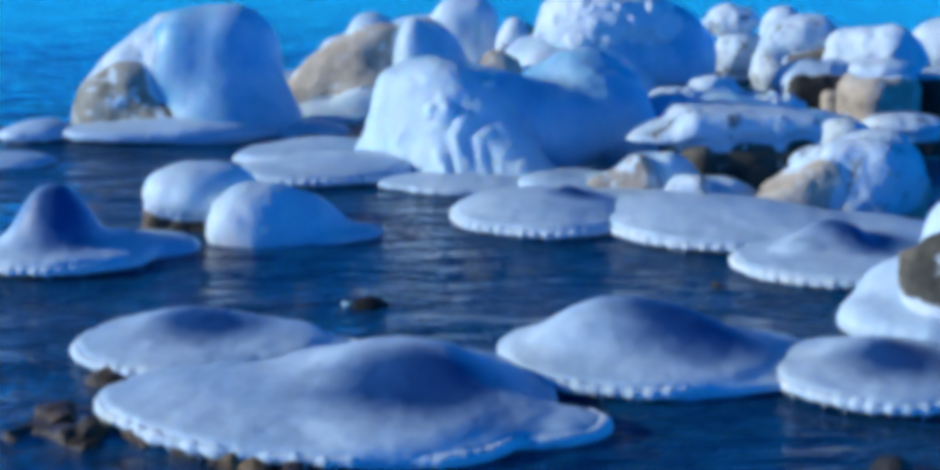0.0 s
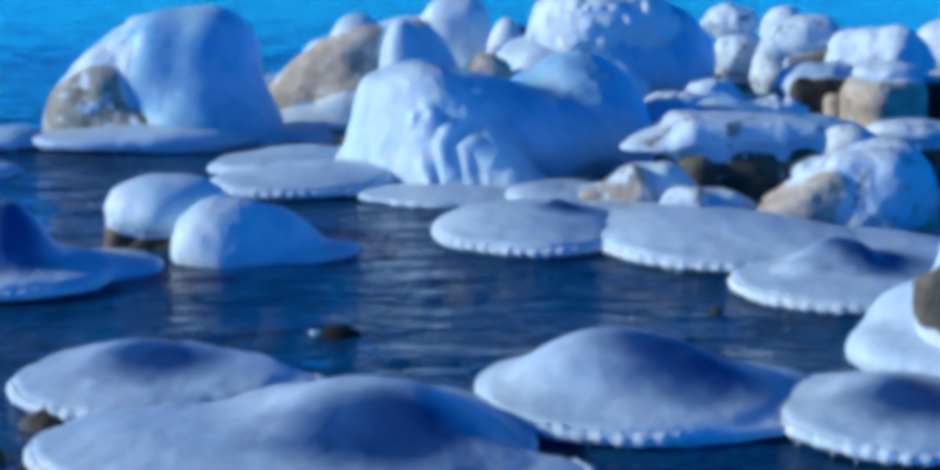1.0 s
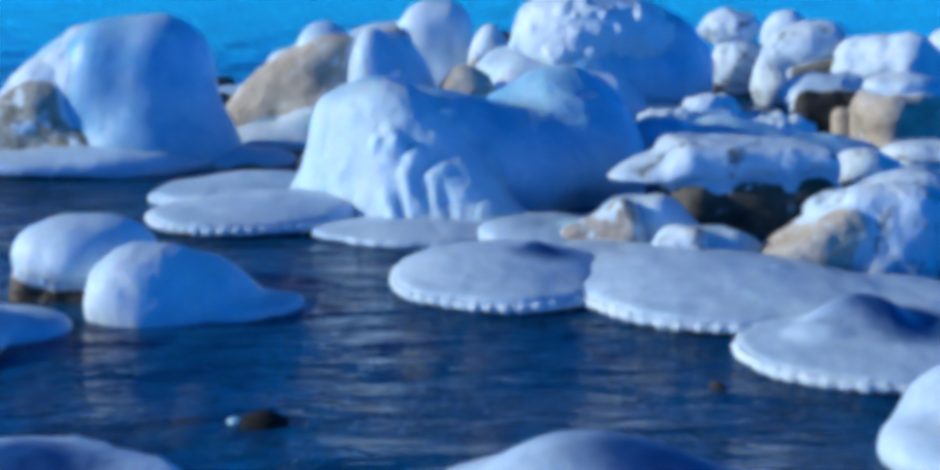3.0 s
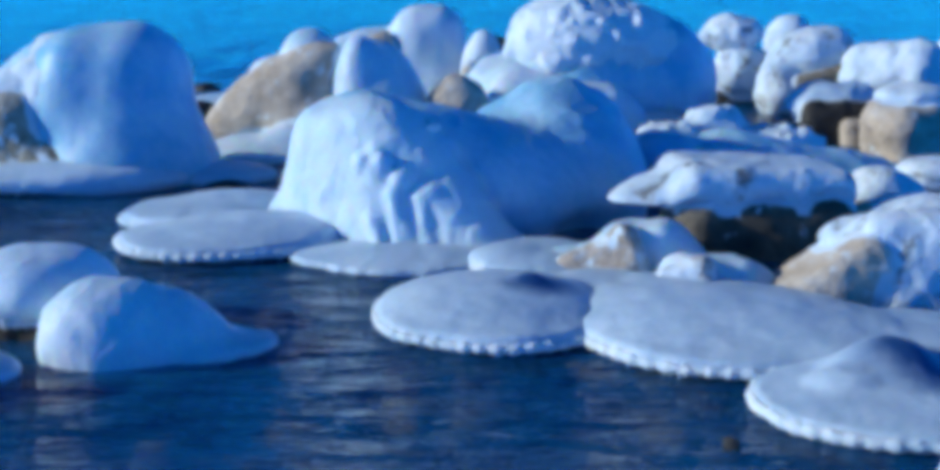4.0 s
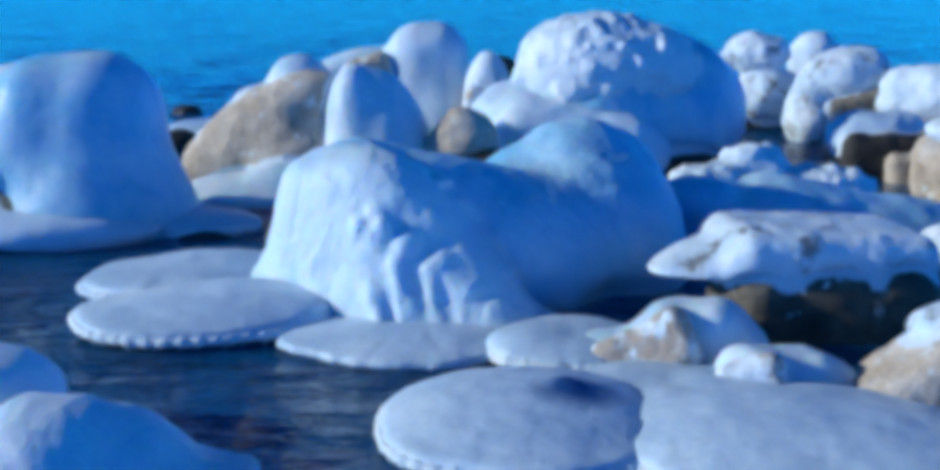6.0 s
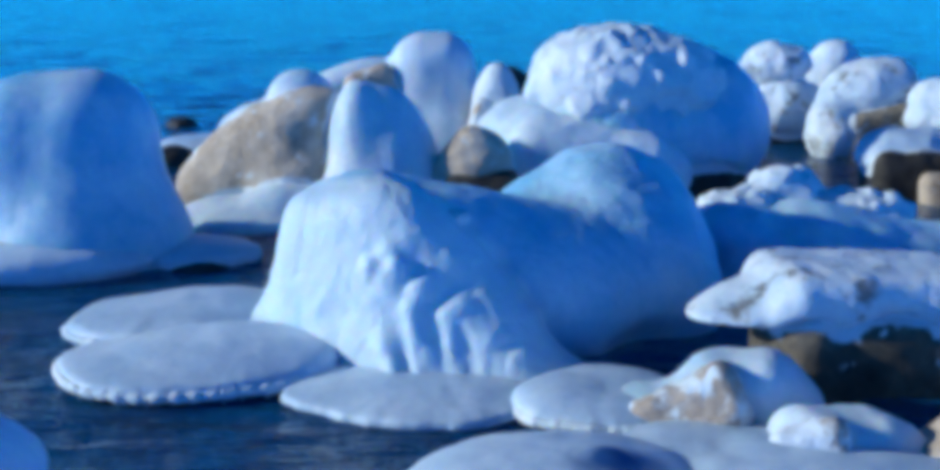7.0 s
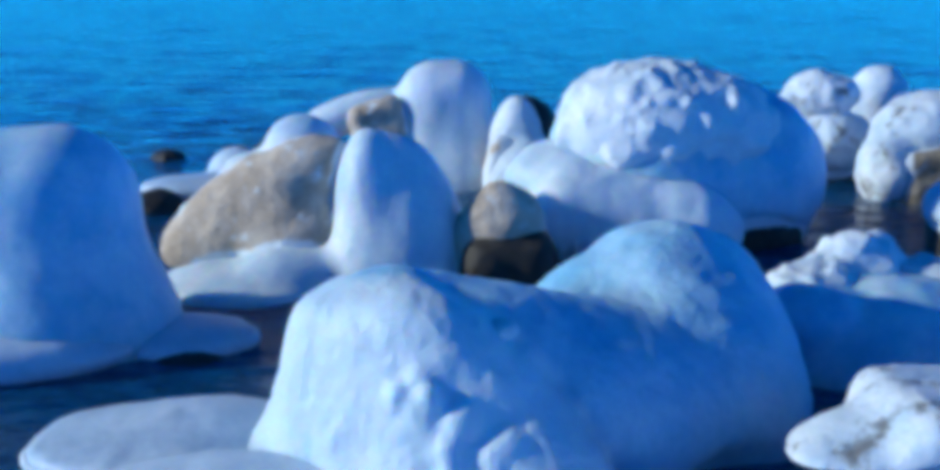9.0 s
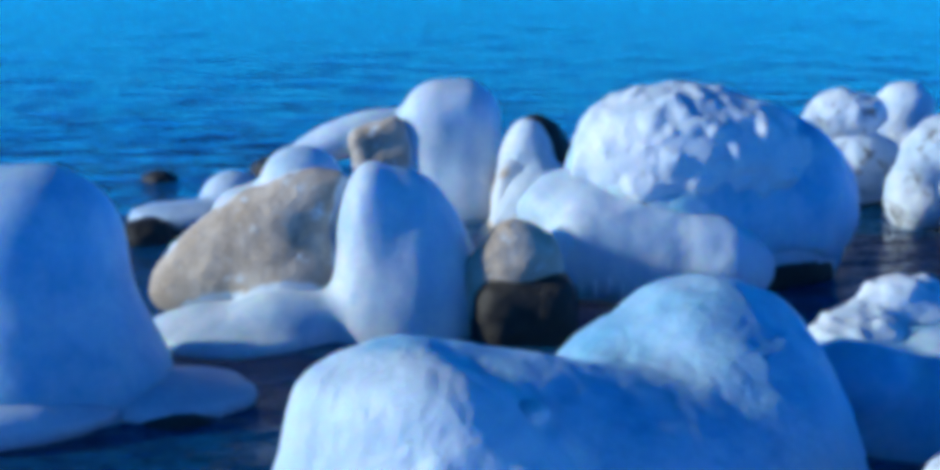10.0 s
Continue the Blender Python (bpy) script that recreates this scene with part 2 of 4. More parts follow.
class Block:
    """A boulder hewn from a rounded box."""
    def __init__(s, x, y, z, rx, ry, rz, yaw=0, tilt=0, lean=0, k=0.05, rad=0.1):
        s.c, s.r, s.t, s.k, s.rad = (x, y, z), np.array((rx, ry, rz), np.float32), (yaw, tilt, lean), k, rad

    def box(s):
        r = np.full(3, np.linalg.norm(s.r))
        return np.array(s.c) - r, np.array(s.c) + r

    def d(s, p):
        q = np.abs(turn(p, s.c, *s.t)) - s.r + s.rad
        return np.linalg.norm(np.maximum(q, 0), axis=1) + np.minimum(q.max(axis=1), 0) - s.rad


class Cone:
    """A hump with even slopes and a rounded crest, steeper towards one side than the other."""
    def __init__(s, x, y, z, left, right, ry, h, yaw=0, k=0.1):
        s.c, s.l, s.rt, s.ry, s.h, s.yaw, s.k = (x, y, z), left, right, ry, h, yaw, k

    def box(s):
        r = max(s.l, s.rt, s.ry)
        return np.array(s.c) - np.array((r, r, 0.1)), np.array(s.c) + np.array((r, r, s.h))

    def d(s, p):
        q = turn(p, s.c, s.yaw, 0, 0)
        r = np.sqrt((q[:, 0] / np.where(q[:, 0] < 0, s.l, s.rt)) ** 2 + (q[:, 1] / s.ry) ** 2)
        return np.maximum(np.maximum((q[:, 2] - s.h * (np.exp(-1.5 * r ** 2.5) * 1.06 - 0.06)) * 0.85, -0.05 - q[:, 2]), (r - 1.25) * s.ry)


class Drip:
    """A tapered run of ice from a to b."""
    def __init__(s, a, b, ra, rb, k=0.05):
        s.a, s.b, s.ra, s.rb, s.k = np.array(a, np.float32), np.array(b, np.float32), ra, rb, k

    def box(s):
        r = max(s.ra, s.rb)
        return np.minimum(s.a, s.b) - r, np.maximum(s.a, s.b) + r

    def d(s, p):
        ab = s.b - s.a
        h = np.clip((p - s.a) @ ab / (ab @ ab), 0, 1)
        return np.linalg.norm(p - s.a - h[:, None] * ab, axis=1) - (s.ra + (s.rb - s.ra) * h)


def smin(a, b, k):
    h = np.maximum(k - np.abs(a - b), 0) / k
    return np.minimum(a, b) - h * h * k * 0.25


def solid(prims, cell, origin, lumps=0.02, freq=4.0, seed=0, floor=-0.3, cuts=(), stretch=(1, 1, 1), octaves=3, billow=False):
    """A closed mesh of blended volumes, with lumps of that size and frequency."""
    lo = np.min([q.box()[0] for q in prims], axis=0) - lumps - 3 * cell
    hi = np.max([q.box()[1] for q in prims], axis=0) + lumps + 3 * cell
    lo[2] = max(lo[2], floor)
    dims = np.ceil((hi - lo) / cell).astype(int) + 1
    ax = [lo[i] + cell * np.arange(dims[i]) for i in range(3)]
    g = np.stack(np.meshgrid(*ax, indexing="ij"), -1).reshape(-1, 3).astype(np.float32)
    d = None
    for q in prims:
        e = q.d(g)
        d = e if d is None else smin(d, e, q.k)
    for q in cuts:
        d = -smin(-d, q.d(g), q.k)
    if lumps:
        near = np.abs(d) < 2 * lumps + 3 * cell
        w = fbm(g[near] * np.array(stretch, np.float32) * freq + seed * 3.7, octaves)
        d[near] -= lumps * (3.0 * np.sqrt(w * w + 0.015) - 0.9 if billow else w)
    v = d.reshape(dims)
    v[:, :, 0] = np.maximum(v[:, :, 0], cell * 0.5)   # closed below
    inside = v < 0
    total, count = np.zeros(tuple(dims - 1) + (3,), np.float32), np.zeros(tuple(dims - 1), np.float32)
    quads = []
    cells = np.arange(np.prod(dims - 1)).reshape(dims - 1)
    for axis in range(3):
        o1, o2 = [(1, 2), (2, 0), (0, 1)][axis]
        a = np.take(v, range(dims[axis] - 1), axis)
        b2 = np.take(v, range(1, dims[axis]), axis)
        cross = (a < 0) != (b2 < 0)
        f = np.where(cross, a / np.where(cross, a - b2, 1), 0)
        idx = np.argwhere(cross)
        fv = f[cross]
        pos = idx.astype(np.float32)
        pos[:, axis] += fv
        for s1 in (0, -1):
            for s2 in (0, -1):
                c = idx.copy()
                c[:, o1] += s1
                c[:, o2] += s2
                ok = np.all((c >= 0) & (c < dims - 1), axis=1)
                cc = c[ok]
                np.add.at(total, (cc[:, 0], cc[:, 1], cc[:, 2]), pos[ok])
                np.add.at(count, (cc[:, 0], cc[:, 1], cc[:, 2]), 1)
        ok = (idx[:, o1] > 0) & (idx[:, o2] > 0) & (idx[:, o1] < dims[o1] - 1) & (idx[:, o2] < dims[o2] - 1)
        idx, sign = idx[ok], a[cross][ok] < 0
        ring = []
        for s1, s2 in ((-1, -1), (0, -1), (0, 0), (-1, 0)):
            c = idx.copy()
            c[:, o1] += s1
            c[:, o2] += s2
            ring.append(cells[c[:, 0], c[:, 1], c[:, 2]])
        ring = np.stack(ring, 1)
        ring[~sign] = ring[~sign][:, ::-1]
        quads.append(ring)
    quads = np.concatenate(quads)
    used, inv = np.unique(quads, return_inverse=True)
    inv = inv.reshape(quads.shape)
    co = (total.reshape(-1, 3)[used] / count.reshape(-1, 1)[used]) * cell + lo - np.array(origin)
    me = bpy.data.meshes.new("form")
    me.vertices.add(len(co))
    me.vertices.foreach_set("co", co.astype(np.float32).ravel())
    me.loops.add(quads.size)
    me.loops.foreach_set("vertex_index", inv.astype(np.int32).ravel())
    me.polygons.add(len(quads))
    me.polygons.foreach_set("loop_start", np.arange(0, quads.size, 4, dtype=np.int32))
    me.polygons.foreach_set("use_smooth", np.ones(len(quads), bool))
    me.update(calc_edges=True)
    me.validate()
    return me


def thing(name, x, y, label, category, group="", z=0.0):
    ob = new(name)
    ob.location = (x, y, z)
    return tagged(ob, label, category, group)


def part(name, me, mat, parent, label=""):
    ob = new(name, me)
    me.materials.clear()
    me.materials.append(mat)
    ob.parent = parent
    return tagged(ob, label)


def icicle_mesh(length, width, seed):
    rng = random.Random(seed)
    bm = bmesh.new()
    rings = []
    for h, w in ((0.25, 0.75), (-0.15, 1.0), (-0.55, 0.62), (-0.85, 0.3)):
        dx, dy = rng.uniform(-0.1, 0.1) * width, rng.uniform(-0.1, 0.1) * width
        rings.append([bm.verts.new((dx + 0.5 * width * w * math.cos(a), dy + 0.5 * width * w * math.sin(a), h * length)) for a in [i * math.tau / 6 for i in range(6)]])
    tip = bm.verts.new((0, 0, -length))
    for r1, r2 in zip(rings, rings[1:]):
        for i in range(6):
            bm.faces.new((r1[i], r2[i], r2[(i + 1) % 6], r1[(i + 1) % 6]))
    for i in range(6):
        bm.faces.new((rings[-1][i], tip, rings[-1][(i + 1) % 6]))
    bm.faces.new(rings[0])
    for f in bm.faces:
        f.smooth = True
    me = bpy.data.meshes.new("icicle")
    bm.to_mesh(me)
    bm.free()
    me.materials.append(FROST)
    return me


ICICLES = [icicle_mesh(0.055, 0.026, 1), icicle_mesh(0.045, 0.022, 2), icicle_mesh(0.065, 0.028, 3), icicle_mesh(0.04, 0.032, 4)]
fringe_rng = random.Random(11)


def fringe(parent, slab, a0=150, a1=390, step=0.04, size=1.0):
    """Small icicles along the rim of a slab, between two bearings (degrees)."""
    th = radians(a0)
    mid = Vector(parent.location)
    while th < radians(a1):
        e = slab.edge(th)
        inner = e + (Vector(slab.c) - e).normalized() * slab.h * 0.02
        if fringe_rng.random() < 0.2:
            th += step * fringe_rng.uniform(0.5, 2.5) / max(slab.rx, slab.ry)
            continue
        ob = new("icicle", fringe_rng.choice(ICICLES))
        ob.parent = parent
        ob.location = Vector((inner.x, inner.y, slab.c[2] - slab.h * fringe_rng.uniform(0.3, 0.7))) - mid
        s = size * fringe_rng.uniform(0.45, 0.9)
        ob.scale = (s, s, s * fringe_rng.uniform(0.5, 2.0))
        ob.rotation_euler = (fringe_rng.uniform(-0.12, 0.12), fringe_rng.uniform(-0.12, 0.12), fringe_rng.uniform(0, 6.28))
        th += step * fringe_rng.uniform(0.7, 1.4) / max(slab.rx, slab.ry)


def rim(parent, slab, a0=150, a1=390, seed=1, thick=0.03):
    """The bumpy white crust along the edge of a slab."""
    ends = []
    for i in range(33):
        e = slab.edge(radians(a0 + (a1 - a0) * i / 32))
        e = e + (Vector(slab.c) - e).normalized() * slab.h * 0.05
        ends.append((e.x, e.y, slab.c[2] - slab.h * 0.6))
    runs = [Drip(a, b, thick, thick, k=0.03) for a, b in zip(ends, ends[1:])]
    part("rim_crust", solid(runs, 0.013, parent.location, 0.012, 9.0, seed, floor=-0.05, octaves=3), FROST, parent, "bumpy white crust of frozen drops")


def hang(parent, places, size, slim=0.6):
    """Larger icicles hanging at given places."""
    for x, y, z in places:
        ob = new("icicle", fringe_rng.choice(ICICLES))
        ob.parent = parent
        ob.location = Vector((x, y, z)) - Vector(parent.location)
        s = size * fringe_rng.uniform(0.7, 1.2)
        ob.scale = (s * slim, s * slim, s * fringe_rng.uniform(0.8, 1.4))
        ob.rotation_euler = (0, 0, fringe_rng.uniform(0, 6.28))


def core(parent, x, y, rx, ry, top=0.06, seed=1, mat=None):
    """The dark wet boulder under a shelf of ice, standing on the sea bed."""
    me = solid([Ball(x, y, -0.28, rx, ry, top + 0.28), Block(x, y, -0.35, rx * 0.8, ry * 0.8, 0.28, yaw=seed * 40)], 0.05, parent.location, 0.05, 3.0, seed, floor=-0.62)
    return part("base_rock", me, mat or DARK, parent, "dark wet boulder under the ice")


# ---- sea ----
def graded(inner_lo, inner_hi, step, outer):
    a = list(np.arange(inner_lo, inner_hi, step))
    s, up = step, [inner_hi]
    while up[-1] < outer:
        s *= 1.12
        up.append(up[-1] + s)
    s, dn = step, [inner_lo]
    while dn[-1] > -outer:
        s *= 1.12
        dn.append(dn[-1] - s)
    return np.array(sorted(set(dn[1:])) + a + up)


def sheet(name, xs, ys, height, mat):
    gx, gy = np.meshgrid(xs, ys, indexing="ij")
    co = np.stack([gx, gy, height(gx, gy)], -1).reshape(-1, 3)
    nx, ny = len(xs), len(ys)
    i = np.arange(nx * ny).reshape(nx, ny)
    q = np.stack([i[:-1, :-1], i[1:, :-1], i[1:, 1:], i[:-1, 1:]], -1).reshape(-1, 4)
    me = bpy.data.meshes.new(name)
    me.from_pydata(co.tolist(), [], q.tolist())
    me.polygons.foreach_set("use_smooth", np.ones(len(q), bool))
    me.materials.append(mat)
    return new(name, me)


def waves(gx, gy):
    p = np.stack([gx.ravel() * 0.8, gy.ravel() * 2.4, np.zeros(gx.size)], 1)
    q = np.stack([gx.ravel() * 2.2 + 5, gy.ravel() * 5.5, np.ones(gx.size) * 3.3], 1)
    z = 0.022 * fbm(p, 2) + 0.007 * fbm(q, 2)
    return z.reshape(gx.shape)


water = sheet("water", graded(-8, 9, 0.06, 3500), graded(3, 27, 0.045, 3500), waves, WATER)
tagged(water, "rippled dark blue sea water around the icy boulders", "water", kind="structure")
water.visible_shadow = False


def bed_height(gx, gy):
    p = np.stack([gx.ravel() * 0.5, gy.ravel() * 0.5, np.zeros(gx.size)], 1)
    return (-0.5 + 0.08 * fbm(p, 3)).reshape(gx.shape) - 0.02 * np.clip(np.hypot(gx, gy - 14) - 14, 0, 400)


bed = sheet("ground", graded(-9, 10, 0.25, 3500), graded(2, 28, 0.25, 3500), bed_height, BED)
tagged(bed, "dark stony sea bed seen faintly under the water", "sea bed", kind="structure")


def sunken_stones(count):
    """Rounded stones strewn over the bed, in one mesh."""
    rng = np.random.default_rng(5)
    ball = bmesh.new()
    bmesh.ops.create_icosphere(ball, subdivisions=2, radius=1.0)
    base = np.array([v.co for v in ball.verts])
    tris = np.array([[v.index for v in f.verts] for f in ball.faces])
    ball.free()
    vs, fs = [], []
    for i in range(count):
        x, y, r = rng.uniform(-4.5, 5.0), rng.uniform(4.6, 17.0), rng.uniform(0.06, 0.24)
        p = base * (1 + 0.16 * fbm(base * 1.3 + i * 5.1, 2))[:, None]
        p = p * r * np.array([rng.uniform(0.9, 1.4), rng.uniform(0.8, 1.1), 0.65])
        a = rng.uniform(0, 6.28)
        p[:, :2] = p[:, :2] @ np.array([[math.cos(a), math.sin(a)], [-math.sin(a), math.cos(a)]])
        fs.append(tris + len(base) * i)
        vs.append(p + np.array([x, y, -0.47 + 0.35 * r]))
    me = bpy.data.meshes.new("sunken_stones")
    me.from_pydata(np.concatenate(vs).tolist(), [], np.concatenate(fs).tolist())
    me.polygons.foreach_set("use_smooth", np.ones(len(me.polygons), bool))
    me.materials.append(PEBBLE)
    return tagged(new("sunken_stones", me), "brown and ochre stones lying under the water", "stones", kind="stuff")


sunken_stones(420)


# ---- things ----
G_SHELF = "ice shelves on the shallows"
G_BOULDER = "ice-covered boulders"


def shelf(x, y, label, slabs, humps, seed, cell=0.02, lumps=0.012, freq=5, arc=(150, 390), cores=None, cat="ice shelf", step=0.027, isize=1.0, core_mat=None, dark_patch=None, fringed=True):
    """A pancake of ice with humps, a fringe of icicles and the wet boulder that carries it."""
    t = thing("ice_shelf", x, y, label, cat, G_SHELF)
    part("ice_sheet", solid(slabs + humps, cell, t.location, lumps, freq, seed, floor=-0.12), clear_and_shade_patch(*dark_patch) if dark_patch else SHELF_ICE, t)
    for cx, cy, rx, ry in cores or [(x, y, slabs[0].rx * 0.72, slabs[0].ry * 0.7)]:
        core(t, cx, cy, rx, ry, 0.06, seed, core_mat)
    for s in slabs:
        if fringed:
            fringe(t, s, *arc, step=step, size=isize)
        if fringed and s.c[1] < 14:
            rim(t, s, *arc, seed=seed)
    return t


# front shelves
shelf(-0.63, 6.4, "broad bluish-white ice pancake with one low hump on a stony base",
      [Slab(-0.9, 6.18, 0.09, 1.02, 0.6, 0.065, seed=3, rough=0.04, k=0.12, yaw=-15), Slab(-0.2, 6.05, 0.075, 0.5, 0.52, 0.05, yaw=-8, seed=5, rough=0.04, k=0.2), Slab(0.3, 6.02, 0.06, 0.38, 0.22, 0.045, seed=6, rough=0.05, k=0.12, yaw=8)],
      [Cone(-0.3, 6.48, 0.06, 0.85, 0.62, 0.58, 0.24, yaw=-25, k=0.08)], 1, dark_patch=(-0.28, 6.14, 0.58, 0.4, -8),
      cores=[(-0.95, 6.15, 1.02, 0.6), (-0.1, 6.3, 0.6, 0.3)], core_mat=RUST)
shelf(-1.59, 7.4, "low bluish-white ice pancake with a rounded hump",
      [Slab(-1.6, 7.25, 0.085, 0.7, 0.52, 0.06, seed=8, rough=0.05), Slab(-1.08, 7.22, 0.06, 0.4, 0.28, 0.05, seed=9, rough=0.08, k=0.15)],
      [Cone(-1.63, 7.42, 0.06, 0.55, 0.5, 0.4, 0.15, yaw=-20, k=0.06)], 2, dark_patch=(-1.54, 7.3, 0.38, 0.3))
shelf(1.0, 7.1, "domed white ice pancake with fringed rim in dark water",
      [Slab(0.95, 7.0, 0.09, 0.74, 0.57, 0.065, seed=12, rough=0.03)],
      [Cone(0.88, 7.14, 0.06, 0.58, 0.9, 0.5, 0.31, yaw=-14, k=0.08), Ball(0.62, 7.1, 0.08, 0.24, 0.24, 0.15, k=0.1), Ball(1.6, 7.25, 0.03, 0.4, 0.18, 0.09, k=0.1)], 3, dark_patch=(1.2, 7.0, 0.5, 0.36, -12))
shelf(2.36, 6.77, "flat white ice pancake joined to its neighbour",
      [Slab(2.33, 6.75, 0.085, 0.66, 0.54, 0.06, seed=15, rough=0.04)],
      [Cone(2.3, 6.84, 0.06, 0.5, 0.45, 0.42, 0.15, yaw=-20, k=0.06)], 4, dark_patch=(2.3, 6.68, 0.34, 0.26))
shelf(2.85, 9.4, "flat ice pancake with a blue-grey hump beside larger boulders",
      [Slab(2.72, 9.28, 0.085, 0.78, 0.64, 0.065, seed=21, rough=0.04), Slab(3.35, 9.75, 0.09, 0.7, 0.5, 0.075, seed=22, rough=0.06, k=0.2)],
      [Cone(2.74, 9.48, 0.05, 0.42, 0.42, 0.42, 0.26, yaw=-22, k=0.05), Ball(2.45, 9.3, 0.1, 0.2, 0.16, 0.1, k=0.08)], 5, dark_patch=(2.95, 9.4, 0.48, 0.32, -10))
shelf(0.6, 10.9, "smooth lavender-white ice pancake in front of the iced boulder",
      [Slab(0.62, 10.86, 0.11, 0.78, 0.76, 0.085, seed=24, rough=0.03)],
      [Ball(0.62, 10.95, 0.06, 0.62, 0.5, 0.17, k=0.2), Ball(0.84, 10.95, 0.19, 0.13, 0.1, 0.11, k=0.06)], 6, cell=0.022, dark_patch=(0.9, 10.88, 0.24, 0.2))
shelf(2.1, 10.5, "long lavender-white ice pancake with icicles along its rim",
      [Slab(2.05, 10.42, 0.11, 0.92, 0.78, 0.085, seed=29, rough=0.04, yaw=-10), Slab(3.0, 10.2, 0.1, 0.85, 0.6, 0.075, seed=30, rough=0.05, k=0.2)],
      [Ball(2.0, 10.5, 0.07, 0.7, 0.45, 0.16, k=0.2), Slab(1.42, 11.25, 0.1, 0.62, 0.55, 0.07, seed=32, rough=0.06, k=0.2), Slab(2.3, 11.2, 0.08, 0.7, 0.5, 0.06, seed=33, rough=0.06, k=0.2)], 7, cell=0.022,
      cores=[(2.1, 10.45, 0.68, 0.55), (3.0, 10.3, 0.6, 0.4)])
shelf(0.0, 12.3, "thin wet ice sheet at the foot of the icicle wall",
      [Slab(-0.05, 12.45, 0.06, 0.78, 0.6, 0.055, seed=31, rough=0.07)], [], 8, cell=0.025, fringed=False)
shelf(0.95, 12.5, "small white ice ledge beside a half-bare stone",
      [Slab(1.0, 12.15, 0.1, 0.52, 0.4, 0.075, seed=34, rough=0.07)], [Ball(0.72, 12.15, 0.08, 0.25, 0.2, 0.1, k=0.1), Ball(0.95, 12.6, 0.02, 0.5, 0.3, 0.1, k=0.2)], 9, cell=0.025)
shelf(-1.8, 14.2, "round grey-white ice pancake on the water",
      [Slab(-1.75, 13.75, 0.13, 0.78, 0.58, 0.09, seed=37, rough=0.05)], [Ball(-1.5, 13.9, 0.12, 0.5, 0.3, 0.12, k=0.15)], 10, cell=0.028)
shelf(-1.56, 12.95, "round grey-white ice pancake leaning on the iced boulder",
      [Slab(-1.5, 12.92, 0.1, 0.86, 0.6, 0.08, seed=41, rough=0.04)], [Ball(-1.2, 13.05, 0.08, 0.6, 0.4, 0.13, k=0.2)], 11, cell=0.025)
# the patch here paints the shaded front of the peak into the ice
shelf(-3.07, 9.5, "ice pancake with a pointed blue-grey peak",
      [Slab(-3.1, 9.42, 0.1, 0.7, 0.5, 0.08, seed=44, rough=0.05)], [Cone(-3.12, 9.5, 0.08, 0.42, 0.4, 0.38, 0.5, yaw=-25, k=0.08), Ball(-2.6, 9.8, 0.03, 0.5, 0.3, 0.12, k=0.15)], 12, cell=0.022, dark_patch=(-3.06, 9.34, 0.32, 0.28))
shelf(-3.97, 15.2, "flat grey-white ice ledge before the tall iced boulder",
      [Slab(-3.75, 15.45, 0.13, 1.2, 0.6, 0.1, seed=47, rough=0.05)], [Ball(-3.1, 15.4, 0.1, 0.8, 0.4, 0.16, k=0.2)], 13, cell=0.03)
shelf(-5.17, 15.4, "small flat ice pancake beside the tall iced boulder",
      [Slab(-5.2, 15.4, 0.1, 0.45, 0.38, 0.09, seed=50, rough=0.05)], [Ball(-5.1, 15.4, 0.12, 0.3, 0.25, 0.12)], 14, cell=0.03)
shelf(-4.9, 13.7, "small low disc of ice awash in the sea",
      [Slab(-4.95, 13.7, 0.05, 0.45, 0.32, 0.07, seed=53, rough=0.05)], [], 15, cell=0.03)
shelf(-2.8, 21.1, "low white ice pancake with a knob far out",
      [Slab(-2.85, 21.0, 0.14, 0.62, 0.4, 0.11, seed=56, rough=0.05)], [Ball(-2.45, 21.4, 0.2, 0.35, 0.3, 0.3)], 16, cell=0.035)


def mark(me, key, prims, cuts, origin, floor, reach):
    """Marks each point of a mesh with how near it lies to some volumes: 1 in them, 0 at that reach from them."""
    co = np.empty(len(me.vertices) * 3, np.float32)
    me.vertices.foreach_get("co", co)
    p = co.reshape(-1, 3) + np.array(origin, np.float32)
    d = np.maximum(np.min([q.d(p) for q in prims], axis=0), floor - p[:, 2])
    for q in cuts:
        d = np.maximum(d, -q.d(p))
    me.attributes.new(key, "FLOAT", "POINT").data.foreach_set("value", np.clip(1 - d / reach, 0, 1).astype(np.float32))


def boulder(x, y, label, ice, rocks=(), cell=0.03, lumps=0.03, freq=3.5, seed=1, mat=None, rock_mat=None, rock_lumps=0.06, cuts=(), name="icy_boulder", floor=-0.2, rock_freq=3.2, octaves=3, spray=(), spray_size=0.05, spray_freq=5.0):
    """A boulder under a coat of ice, bare where its rock stands proud of the coat."""
    t = thing(name, x, y, label, "boulder", G_BOULDER)
    if ice:
        part("ice_coat", solid(ice, cell, t.location, lumps, freq, seed, floor=floor, cuts=cuts, octaves=octaves), mat or ICE, t)
    if spray:
        part("frozen_spray", solid(spray, cell * 0.85, t.location, spray_size, spray_freq, seed + 2, floor=floor, octaves=3, billow=True), FROST, t, "knobbly white crust of frozen spray")
    for r, m in rocks:
        me = solid(r, cell, t.location, rock_lumps, rock_freq, seed + 5, floor=-0.62, octaves=4)
        if ice:
            mark(me, "rime", list(ice) + list(spray), cuts, t.location, floor, 0.1)
        part("rock", me, m, t, "bare rock")
    return t


